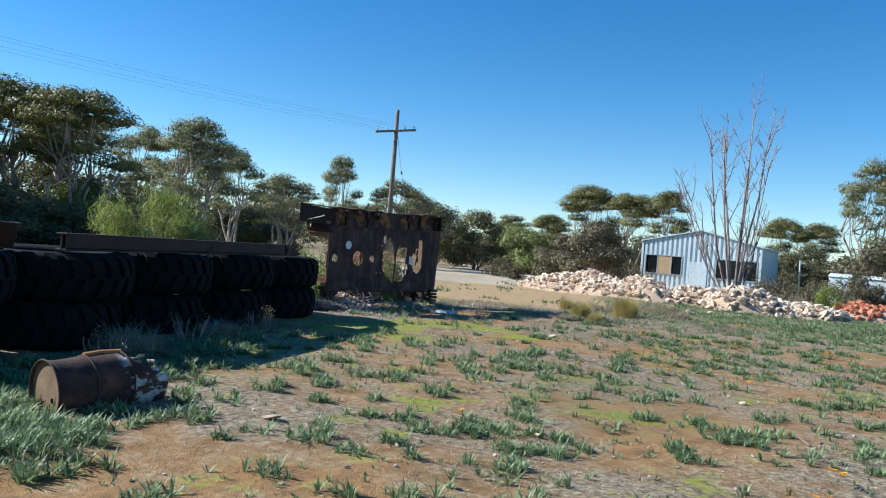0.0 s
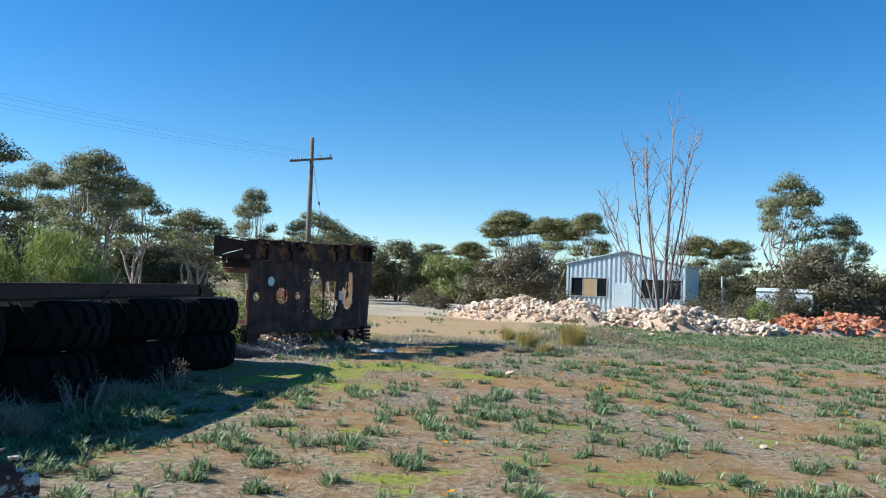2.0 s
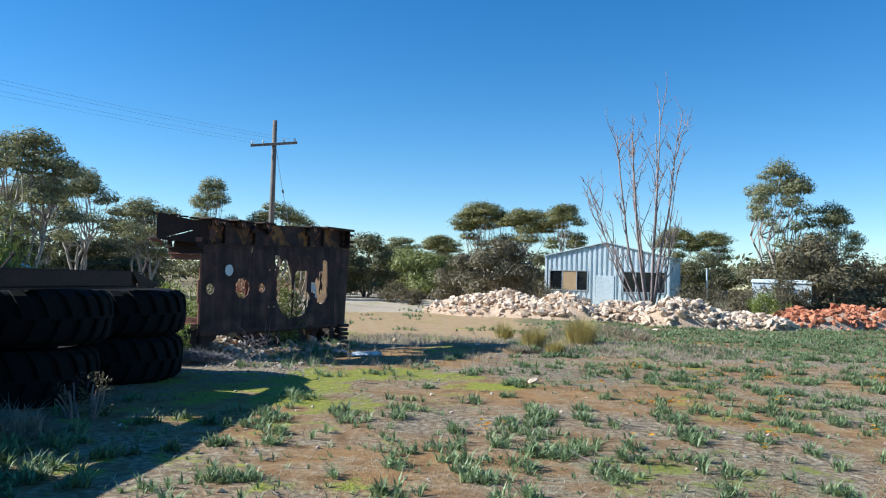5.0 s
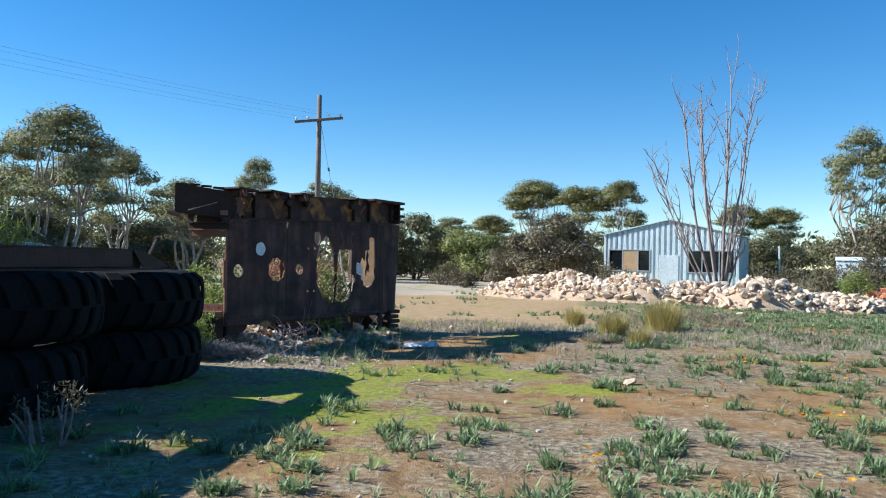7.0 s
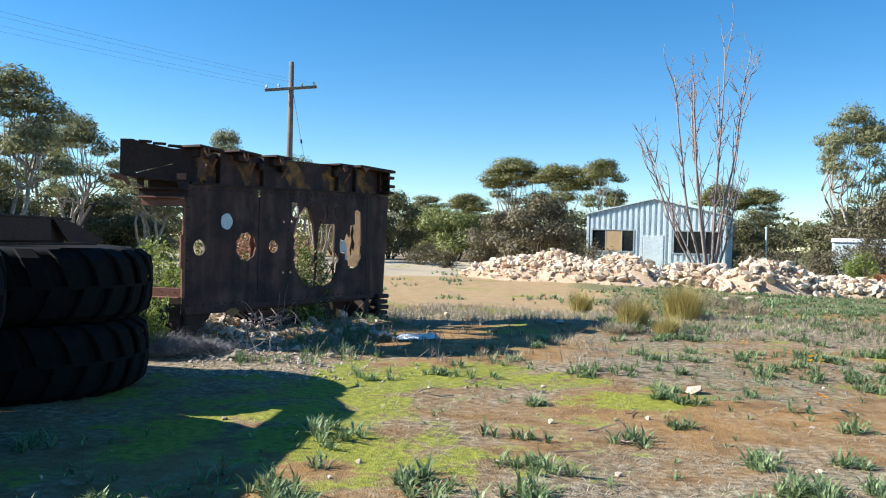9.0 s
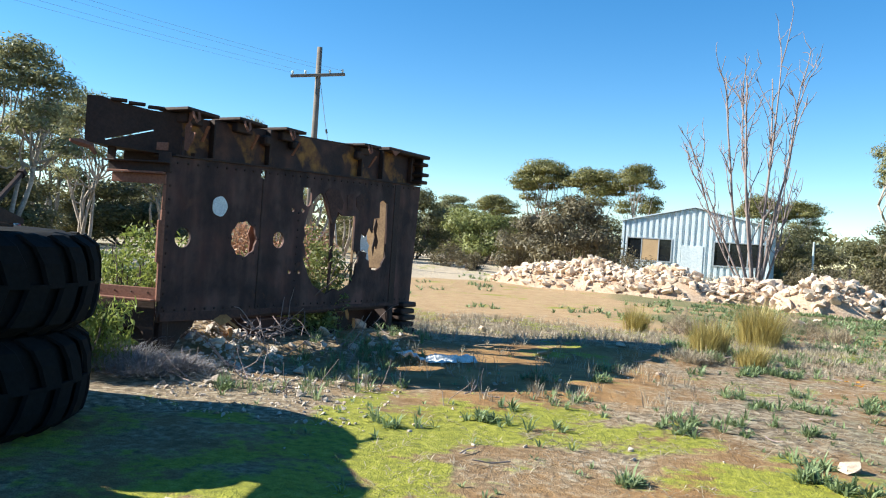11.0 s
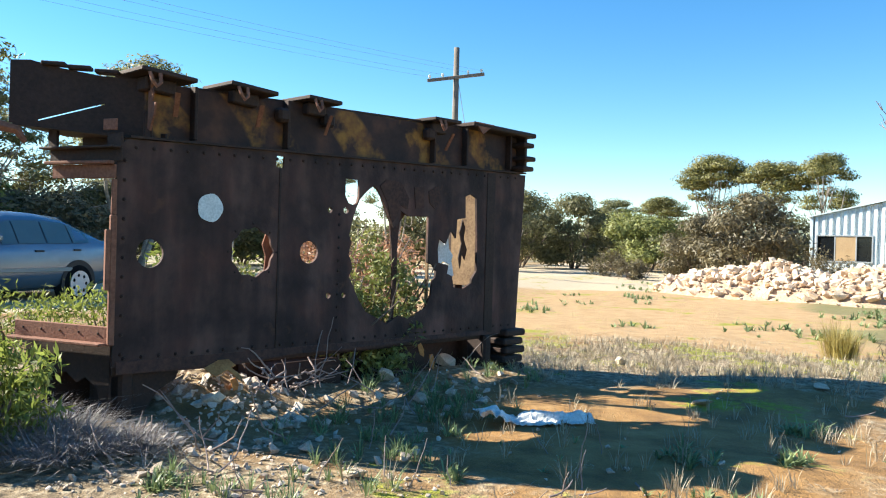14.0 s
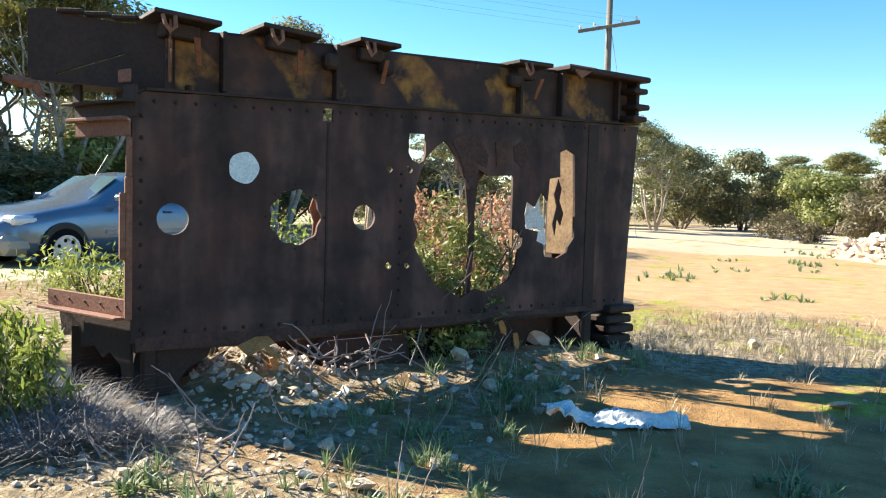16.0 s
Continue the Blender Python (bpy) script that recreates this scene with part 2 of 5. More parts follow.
CAR_PAINT = paint_mat("blue_car_paint", (0.19, 0.24, 0.3), 0.22, 0.6)
CAR_TRIM = paint_mat("grey_bumper", (0.33, 0.32, 0.29), 0.5, 0.1)
CAR_GLASS = paint_mat("car_glass", (0.09, 0.15, 0.17), 0.06, 0.0)
HUB = paint_mat("hub_cap", (0.62, 0.63, 0.66), 0.35, 0.5)
LAMP_GLASS = paint_mat("lamp_glass", (0.7, 0.74, 0.78), 0.12, 0.1)
RED_LAMP = paint_mat("red_lamp", (0.4, 0.03, 0.03), 0.2, 0.0)
BLACK = paint_mat("black_plastic", (0.012, 0.012, 0.013), 0.5, 0.0)
SHED_GLASS = paint_mat("dark_glass", (0.012, 0.014, 0.016), 0.08, 0.0)
FRAME_ALU = paint_mat("window_frame", (0.55, 0.57, 0.58), 0.4, 0.5)


def hazard_mat():
    m, nt, b = node_mat("flaking_yellow_paint")
    tc = nt.nodes.new("ShaderNodeTexCoord")
    w = nt.nodes.new("ShaderNodeTexWave")
    w.bands_direction = "DIAGONAL"
    w.inputs["Scale"].default_value, w.inputs["Distortion"].default_value, w.inputs["Detail"].default_value = 0.75, 2.2, 2.0
    nt.links.new(tc.outputs["Object"], w.inputs["Vector"])
    base = ramp(nt, noise_node(nt, 3.0), [(0.36, (0.022, 0.01, 0.008)), (0.5, (0.045, 0.02, 0.014)), (0.7, (0.12, 0.048, 0.027))])
    yel = ramp(nt, noise_node(nt, 9.0), [(0.35, (0.17, 0.062, 0.016)), (0.65, (0.36, 0.17, 0.03))])
    f = mixed(nt, 1.0, ramp(nt, w.outputs["Fac"], [(0.5, (0, 0, 0)), (0.62, (1, 1, 1))]), ramp(nt, noise_node(nt, 5.0), [(0.45, (0, 0, 0)), (0.6, (0.85, 0.85, 0.85))]), "MULTIPLY")
    nt.links.new(mixed(nt, f, base, yel), b.inputs["Base Color"])
    b.inputs["Roughness"].default_value = 0.8
    bumped(nt, b, noise_node(nt, 40.0), 0.5, 0.006)
    return m


HAZARD = hazard_mat()

# ---- mesh tools ----
class Shape:
    """Collects vertices and faces."""
    def __init__(self):
        self.v, self.f = [], []

    def add(self, verts, faces):
        n = len(self.v)
        self.v.extend([tuple(p) for p in verts])
        self.f.extend([tuple(i + n for i in f) for f in faces])
        return self

    def box(self, x0, x1, y0, y1, z0, z1, m=None, bevel=0.0):
        b = min(bevel, (x1 - x0) / 3, (y1 - y0) / 3, (z1 - z0) / 3)
        if b <= 0:
            vs = [Vector((x, y, z)) for z in (z0, z1) for y in (y0, y1) for x in (x0, x1)]
            fs = [(0, 2, 3, 1), (4, 5, 7, 6), (0, 1, 5, 4), (2, 6, 7, 3), (0, 4, 6, 2), (1, 3, 7, 5)]
        else:
            bm = bmesh.new()
            bmesh.ops.create_cube(bm, size=1)
            for q in bm.verts:
                q.co = Vector(((x0 + x1) / 2 + q.co.x * (x1 - x0), (y0 + y1) / 2 + q.co.y * (y1 - y0), (z0 + z1) / 2 + q.co.z * (z1 - z0)))
            bmesh.ops.bevel(bm, geom=bm.edges[:], offset=b, segments=1, affect="EDGES")
            bm.verts.index_update()
            vs, fs = [q.co.copy() for q in bm.verts], [[q.index for q in f.verts] for f in bm.faces]
            bm.free()
        return self.add([m @ p for p in vs] if m else vs, fs)

    def tube(self, pts, radii, sides=6, cap=True):
        pts = [Vector(p) for p in pts]
        if isinstance(radii, (int, float)):
            radii = [radii] * len(pts)
        vs, fs, side = [], [], None
        for i, p in enumerate(pts):
            ahead = (pts[min(i + 1, len(pts) - 1)] - pts[max(i - 1, 0)]).normalized()
            side = ahead.orthogonal().normalized() if side is None else (side - ahead * side.dot(ahead)).normalized()
            up = ahead.cross(side)
            for k in range(sides):
                a = 2 * math.pi * k / sides
                vs.append(p + (side * math.cos(a) + up * math.sin(a)) * radii[i])
        for i in range(len(pts) - 1):
            for k in range(sides):
                a, b2 = i * sides + k, i * sides + (k + 1) % sides
                fs.append((a, b2, b2 + sides, a + sides))
        if cap:
            fs.append(tuple(range(sides))[::-1])
            fs.append(tuple(range((len(pts) - 1) * sides, len(pts) * sides)))
        return self.add(vs, fs)

    def bulk(self, verts, per):
        """Many faces of `per` corners each, from an array of points."""
        n = len(self.v)
        self.v.extend(map(tuple, verts))
        self.f.extend([tuple(range(n + i, n + i + per)) for i in range(0, len(verts), per)])
        return self


def part(name, shape, material, parent=None, label="", smooth=False, weld=False):
    me = bpy.data.meshes.new(name)
    if weld:
        bm = bmesh.new()
        at = {}
        for f in shape.f:
            face = []
            for i in f:
                key = tuple(round(c, 4) for c in shape.v[i])
                if key not in at:
                    at[key] = bm.verts.new(shape.v[i])
                face.append(at[key])
            bm.faces.new(face)
        shape = bm
    if isinstance(shape, bmesh.types.BMesh):
        shape.to_mesh(me)
        shape.free()
    else:
        me.from_pydata(shape.v, [], shape.f)
    me.materials.append(material)
    if smooth:
        me.polygons.foreach_set("use_smooth", [True] * len(me.polygons))
    me.update()
    ob = new(name, me)
    if parent:
        ob.parent = parent
    return tagged(ob, label)


def thing(name, m, label, category, group="", kind=""):
    ob = new(name)
    ob.matrix_world = m
    return tagged(ob, label, category, group, kind)


def plate(outline, holes, y0, y1):
    """A flat plate in x and z with holes, from y0 to y1."""
    bm = bmesh.new()
    edges = []
    for loop in [outline, *holes]:
        vs = [bm.verts.new((x, y0, z)) for x, z in loop]
        edges += [bm.edges.new((vs[i], vs[(i + 1) % len(vs)])) for i in range(len(vs))]
    bmesh.ops.triangle_fill(bm, use_beauty=True, use_dissolve=False, edges=edges)
    r = bmesh.ops.extrude_face_region(bm, geom=bm.faces[:])
    bmesh.ops.translate(bm, vec=(0, y1 - y0, 0), verts=[g for g in r["geom"] if isinstance(g, bmesh.types.BMVert)])
    bmesh.ops.recalc_face_normals(bm, faces=bm.faces[:])
    return bm


def ring(x, z, r, n=20, wobble=0.0, lobes=9):
    return [(x + r * (1 + wobble * math.cos(lobes * a)) * math.cos(a), z + r * (1 + wobble * math.cos(lobes * a)) * math.sin(a)) for a in (2 * math.pi * i / n for i in range(n))]


def smoothstep(a, b, x):
    t = min(max((x - a) / (b - a), 0.0), 1.0)
    return t * t * (3 - 2 * t)


def nz(x, y, s, o=0.0):
    return noise.noise((x * s + o, y * s - o, o))


# ---- ground ----
def height(x, y):
    near = 1 - smoothstep(45, 90, math.hypot(x, y - 15))
    h = near * (0.05 * nz(x, y, 0.35) + 0.025 * nz(x, y, 1.3, 7.0) + 0.012 * nz(x, y, 4.0, 3.0))
    h += 0.26 * math.exp(-((x + 4.18) / 0.34) ** 2 - ((y - 16.33) / 0.34) ** 2)
    h += 0.13 * math.exp(-((x - 0.2) / 1.5) ** 2 - ((y - 19.2) / 1.0) ** 2)
    h += 0.20 * smoothstep(5.2, 8.5, -x) * (1 - smoothstep(30, 60, y))
    u, v = (x + 4.093) * 0.374 + (y - 15.619) * 0.927, (x + 4.093) * 0.927 - (y - 15.619) * 0.374
    h += (0.10 + 0.05 * nz(x, y, 2.5, 1.0)) * math.exp(-((v + 0.05) / 0.42) ** 2) * smoothstep(-1.0, 0.2, u) * (1 - smoothstep(3.2, 4.4, u))
    return h


def steps(lo, a, b, hi, fine):
    inner = list(np.arange(a, b + fine / 2, fine))
    out, s = [], fine
    left, right, x = [], [], a
    while x > lo:
        s *= 1.3
        x -= s
        left.append(x)
    s, x = fine, inner[-1]
    while x < hi:
        s *= 1.3
        x += s
        right.append(x)
    return left[::-1] + inner + right


def masks(x, y):
    moss = 0.1 * smoothstep(1, 7, y) + 0.27 * math.exp(-((x + 1.9) / 1.5) ** 2 - ((y - 11.8) / 3.0) ** 2) + 0.27 * math.exp(-((x + 1.3) / 1.6) ** 2 - ((y - 14.3) / 1.2) ** 2) - 0.4 * math.exp(-((x + 3.3) / 0.9) ** 2 - ((y - 15.4) / 0.8) ** 2) - 0.3 * math.exp(-((x + 1.9) / 1.7) ** 2 - ((y - 17.1) / 1.2) ** 2)
    moss += 0.05 * math.exp(-((x - 0.2) / 1.6) ** 2 - ((y - 14.5) / 3.0) ** 2) + 0.22 * math.exp(-((x - 1) / 5) ** 2 - ((y - 21.5) / 1.5) ** 2) + 0.42 * nz(x, y, 0.8, 4.0) + 0.3 * nz(x, y, 2.1, 6.0) - 0.05
    sand = 0.9 * smoothstep(20.5, 24, y + 0.25 * x) * (1 - smoothstep(1.5, 5.0, x - 0.12 * (y - 25))) * (1 - smoothstep(60, 90, y)) + 0.2 * nz(x, y, 0.5, 9)
    edge = 30.0 + 0.9 * (x + 9) + 3 * nz(x, y, 0.08)
    road = smoothstep(edge, edge + 5, y) * (1 - smoothstep(62, 68, y - 0.2 * x)) * (1 - smoothstep(-3, 2, x - 0.12 * (y - 40)))
    road = max(road, smoothstep(-9.0, -9.6, x) * smoothstep(-16, -14.5, x) * smoothstep(8, 12, y))
    # Litter dips in the box's shadow: bare soil, kept darker for the shade.
    litter = 0.5 * math.exp(-((x + 3.3) / 0.9) ** 2 - ((y - 14.5) / 0.6) ** 2) + 0.3 * nz(x, y, 0.5, 2.0) + 0.2 * nz(x, y, 1.7, 3.0) + 0.21 - 0.45 * math.exp(-((x + 1.1) / 1.6) ** 2 - ((y - 17.2) / 1.3) ** 2) + 0.4 * math.exp(-((y - 20.3 + 0.1 * x) / 1.2) ** 2) - 0.25 * smoothstep(5, -2, y)
    herb = 0.45 * smoothstep(0.05, 0.3, nz(x, y, 0.25, 5.0)) * smoothstep(-2, 2, x) + 0.5 * smoothstep(24, 27, y + 0.3 * x) * smoothstep(-1, 2, x - 0.1 * (y - 25)) + 0.12 * smoothstep(3, 9, x)
    herb += 0.55 * smoothstep(35, 50, y) * smoothstep(4, 9, x) + 0.5 * smoothstep(-14, -17, x)
    return moss, sand, road, litter, herb


xs, ys = steps(-900, -8.0, 15.0, 900, 0.2), steps(-300, 1.0, 32.0, 1500, 0.2)
gv = [(x, y, height(x, y)) for y in ys for x in xs]
W = len(xs)
gf = [(j * W + i, j * W + i + 1, (j + 1) * W + i + 1, (j + 1) * W + i) for j in range(len(ys) - 1) for i in range(W - 1)]
ground = part("ground", Shape().add(gv, gf), GROUND, smooth=True)
tagged(ground, "orange-brown sandy soil with moss patches, dry litter and herbs", "ground", kind="structure")
mv = np.array([masks(x, y) for x, y, _ in gv])
for k, nm in enumerate(("moss", "sand", "road", "litter", "herb")):
    ground.data.attributes.new(nm, "FLOAT", "POINT").data.foreach_set("value", mv[:, k].astype(np.float32))


# ---- leaves, grass, trees ----
rng = np.random.default_rng(5)


def leaf_cloud(shape, centre, radii, count, length, width, droop=0.5, shell=0.45, facing=0.0, under=1.0):
    """Leaves in a cloud; facing turns their flat sides outwards, under flattens the bottom."""
    d = rng.normal(size=(count, 3))
    d /= np.linalg.norm(d, axis=1)[:, None]
    r = (shell + (1 - shell) * rng.random(count)) ** 0.7
    r *= 1 + 0.22 * np.sin(3 * d[:, 0] * 2 + 5 * d[:, 1]) * np.cos(4 * d[:, 2])
    off = d * r[:, None]
    off[:, 2] = np.where(off[:, 2] < 0, off[:, 2] * under, off[:, 2])
    c = np.array(centre) + off * np.array(radii)
    a = rng.normal(size=(count, 3)) + np.array((0, 0, -droop))
    if facing:
        n = d + np.array((0, 0, 0.35)) + rng.normal(size=(count, 3)) * (1 - facing)
        n /= np.linalg.norm(n, axis=1)[:, None]
        a -= n * np.sum(a * n, axis=1)[:, None]
    a /= np.linalg.norm(a, axis=1)[:, None]
    b = np.cross(a, n if facing else rng.normal(size=(count, 3)))
    b /= np.linalg.norm(b, axis=1)[:, None]
    l = length * (0.6 + 0.8 * rng.random(count))[:, None]
    w = width * (0.6 + 0.8 * rng.random(count))[:, None]
    q = np.stack([c - a * l / 2, c + b * w / 2, c + a * l / 2, c - b * w / 2], 1)
    return shape.bulk(q.reshape(-1, 3), 4)


def blades(shape, bases, count, length, width, spread, curl=0.5, least=0.0):
    """Tufts of bent blades: at every base, `count` blades."""
    n = len(bases) * count
    base = np.repeat(np.asarray(bases, float), count, 0)
    size = np.repeat(rng.uniform(0.65, 1.35, len(bases)), count)
    az = rng.random(n) * 2 * np.pi
    out = np.stack([np.cos(az), np.sin(az), np.zeros(n)], 1)
    lean = spread * (least + (1 - least) * rng.random(n))
    l = length * size * (0.5 + 0.7 * rng.random(n))
    base[:, :2] += (out[:, :2] * (rng.random(n) * 0.25 * length * size)[:, None])
    up = np.array((0, 0, 1.0))
    mid = base + (out * np.sin(lean)[:, None] + up * np.cos(lean)[:, None]) * (l * 0.55)[:, None]
    l2 = np.minimum(lean + curl, 1.55)
    tip = mid + (out * np.sin(l2)[:, None] + up * np.cos(l2)[:, None]) * (l * 0.5)[:, None]
    side = np.stack([-np.sin(az), np.cos(az), np.zeros(n)], 1) * (width * (0.6 + 0.8 * rng.random(n)))[:, None]
    v = np.stack([base - side * 0.35, base + side * 0.35, mid + side * 0.5, tip, mid - side * 0.5], 1)
    k = len(shape.v)
    shape.v.extend(map(tuple, v.reshape(-1, 3)))
    for i in range(k, k + 5 * n, 5):
        shape.f.append((i, i + 1, i + 2, i + 4))
        shape.f.append((i + 4, i + 2, i + 3))
    return shape


def limb(shape, p, way, length, radius, bend, steps_=6, taper=0.45):
    pts, p, way = [Vector(p)], Vector(p), Vector(way).normalized()
    for _ in range(steps_):
        way = (way + Vector(rng.normal(size=3) * bend) + Vector((0, 0, 0.08))).normalized()
        p = p + way * (length / steps_)
        pts.append(p.copy())
    shape.tube(pts, [radius * (1 - (1 - taper) * i / steps_) for i in range(steps_ + 1)], 6)
    return pts, way


def reach(shape, p, q, radius, sag=0.12):
    """A bent branch from p to q."""
    p, q = Vector(p), Vector(q)
    d = q - p
    side = Vector(rng.normal(size=3)) * sag * d.length
    pts = [p + d * f + side * math.sin(math.pi * f) * (1 - f) + Vector((0, 0, -0.18 * d.length * math.sin(math.pi * f))) for f in (0, 0.2, 0.4, 0.6, 0.8, 1.0)]
    shape.tube(pts, [radius * (1 - 0.72 * i / 5) for i in range(6)], 6)
    return pts


def gum(kind, leaf, bark, tall=7.0, wide=2.2):
    t = thing({"bush": "bush", "dark": "bush", "green": "bush"}.get(kind, "tree"), pose(0, 0, 0), "", "")
    wood, crown = Shape(), Shape()
    tree = kind in ("umb", "gum")
    stems = []
    for k in range(5 if tree else 6):
        a = k * 1.26 + rng.uniform(-0.4, 0.4)
        lean = 0.2 if tree else 0.6
        pts, way = limb(wood, (0.12 * math.cos(a), 0.12 * math.sin(a), -0.1), (lean * math.cos(a), lean * math.sin(a), 1), tall * rng.uniform(0.4, 0.58), 0.085 if tree else 0.06, 0.12, 7, 0.5)
        stems.append(pts)
    # crown: clumps on a dome, each carried by a branch
    many, low, rise, flat, leaves, size = {"umb": (19, 0.5, 0.32, 0.56, 480, (0.15, 0.06)), "gum": (28, 0.4, 0.38, 0.72, 400, (0.17, 0.052))}.get(kind, (27, 0.12, 0.42, 0.68, 390, (0.21, 0.075)))
    for k in range(many):
        a = k * 2.4 + rng.uniform(-0.5, 0.5)
        s = wide * {"umb": rng.uniform(0.3, 0.5), "gum": rng.uniform(0.2, 0.4)}.get(kind, rng.uniform(0.27, 0.42))
        r = (wide - s * 0.75) * math.sqrt((k + 0.6) / many) * rng.uniform(0.85, 1.1)
        top = tall * (1 - rise * (r / wide) ** 2) - s * flat
        drop = rng.random() ** {"umb": 3.0, "gum": 1.5}.get(kind, 0.9) * (0.2 if k < 4 else 1.0)
        z = max(top - drop * (top - low * tall), low * tall)
        c = (r * math.cos(a), r * math.sin(a), z)
        leaf_cloud(crown, c, (s, s, s * flat), int(leaves * (s / wide / 0.33) ** 2), *size, 0.1 if kind == "umb" else 0.6, 0.35 if tree else 0.3, 0.62, 0.5 if tree else 0.8)
        if tree or k % 3 == 0:
            st = min(stems, key=lambda p: (p[-1] - Vector(c)).length)
            base = st[-1 - rng.integers(0, 3)]
            pts = reach(wood, base, (c[0], c[1], c[2] - 0.1 * s), 0.04)
            for _ in range(4):
                b = rng.uniform(0, 6.28)
                limb(wood, pts[3 + rng.integers(0, 3)], (math.cos(b), math.sin(b), 0.5), s * rng.uniform(0.5, 0.9), 0.014, 0.2, 3)
    part("trunk", wood, bark, t, smooth=True)
    part("crown", crown, leaf, t)
    return t


LABELS = {"umb": ("mallee gum with flat umbrella canopy and slender trunks", "tree", "umbrella mallee trees"), "gum": ("open grey-green gum tree with pale branching trunks", "tree", "gum trees"),
          "bush": ("dense olive-green scrub tree with dark stems", "bush", "scrub trees"), "dark": ("brownish leafy scrub with twiggy stems", "bush", "brown scrub"), "green": ("rounded light-green weeping bush", "bush", "light-green bushes")}
KINDS = {"umb": (UMB_LEAF, BARK, 7.0, 2.2), "gum": (GUM_LEAF, BARK, 7.0, 2.0), "bush": (BUSH_LEAF, DARK_BARK, 5.0, 2.6), "dark": (DARK_LEAF, DARK_BARK, 4.2, 2.8), "green": (LIGHT_LEAF, DARK_BARK, 4.0, 2.6)}
# kind, x, y, height, half width
TREES = (
    ("umb", -20.6, 23.5, 6.7, 2.2), ("umb", -17.6, 23.5, 6.35, 2.1), ("gum", -16.9, 29.9, 6.5, 2.2), ("gum", -17.7, 35.3, 5.9, 1.7), ("gum", -17.1, 40.2, 5.1, 2.1),
    ("gum", -14.2, 51.0, 6.2, 2.3), ("gum", -18.0, 50.9, 7.7, 1.5), ("bush", -10.7, 63.3, 5.6, 2.8), ("bush", -13.6, 60.6, 5.1, 2.6),
    ("gum", -9.6, 72.7, 5.4, 2.4), ("umb", -6.6, 78.2, 5.9, 2.3), ("umb", -2.2, 70.6, 8.4, 2.8), ("umb", 1.4, 68.7, 7.8, 2.6), ("umb", 4.3, 66.6, 8.0, 2.0),
    ("green", -5.9, 62.0, 4.0, 2.7), ("dark", -0.2, 48.6, 4.2, 2.7), ("dark", -2.4, 51.5, 3.4, 2.0), ("umb", 14.2, 72.8, 6.7, 2.1), ("umb", 16.9, 72.4, 6.5, 2.1),
    ("gum", 14.7, 47.1, 8.6, 2.0), ("gum", 17.3, 47.1, 6.4, 1.6), ("dark", 14.0, 40.6, 4.2, 2.7), ("bush", 15.0, 64.5, 4.4, 2.7), ("bush", 19.0, 60.0, 4.6, 2.9),
    ("gum", -13.4, 54.6, 5.7, 2.0), ("bush", -16.5, 70.2, 6.2, 3.2), ("green", -8.6, 70.0, 4.5, 3.0), ("gum", -19.5, 26.6, 5.9, 2.2),
    ("gum", -25.2, 29.4, 7.4, 3.0), ("gum", -26.4, 40.2, 7.6, 2.0), ("gum", -22.7, 40.1, 6.4, 2.3), ("gum", -22.5, 20.5, 7.0, 2.8), ("gum", -27.0, 22.0, 8.0, 3.0),
    ("bush", -22.4, 43.4, 3.4, 2.2), ("bush", -21.5, 47.9, 5.3, 2.2), ("bush", -24.5, 33.5, 3.9, 2.4), ("bush", -23.8, 28.7, 2.9, 3.1), ("bush", -22.4, 36.0, 3.5, 2.8),
    ("bush", -20.5, 43.0, 3.4, 2.8), ("bush", -25.5, 25.0, 3.6, 2.8), ("bush", -26.5, 18.5, 3.4, 3.0), ("bush", -19.0, 56.0, 4.6, 2.6), ("bush", -21.0, 64.0, 5.4, 3.2),
    ("bush", 8.5, 72.0, 5.0, 3.2), ("bush", 3.0, 78.0, 4.8, 3.4), ("bush", -2.5, 82.0, 5.0, 3.4), ("bush", 22.0, 66.0, 4.8, 3.2), ("dark", 18.5, 42.5, 3.4, 2.6), ("bush", -6.5, 86.0, 4.6, 3.6), ("bush", 12.5, 60.0, 3.4, 2.2),
    ("bush", -17.5, 19.5, 2.6, 2.2), ("gum", -19.6, 18.5, 5.6, 2.4), ("gum", -20.5, 13.5, 6.6, 2.4), ("bush", -20.0, 20.5, 3.0, 2.4), ("bush", -19.0, 31.5, 3.2, 2.4), ("dark", -16.8, 26.5, 2.4, 2.2), ("bush", -20.5, 17.0, 3.6, 2.6), ("bush", -17.0, 22.2, 2.2, 2.0), ("green", -18.5, 25.0, 3.0, 2.2), ("bush", -23.0, 23.5, 4.0, 3.0), ("bush", -21.5, 27.0, 4.2, 2.6), ("bush", -21.5, 13.5, 3.6, 2.6),
)
protos = {}
for i, (kind, x, y, h, w) in enumerate(TREES):
    leaf, bark, H, R = KINDS[kind]
    slot = protos.setdefault(kind, [])
    turn = i * 2.4
    m = Matrix.LocRotScale((x, y, height(x, y) - 0.05), Euler((0, 0, turn)), (1.06 * w / R, 1.06 * w / R, h / H))
    if len(slot) < 3:
        t = gum(kind, leaf, bark, H, R)
        t.matrix_world = m
        lab, cat, grp = LABELS[kind]
        tagged(t, lab, cat, grp)
        slot.append(t)
    else:
        src = slot[i % 3]
        t = copy_thing(src, pose(0, 0, 0))
        t.matrix_basis = m

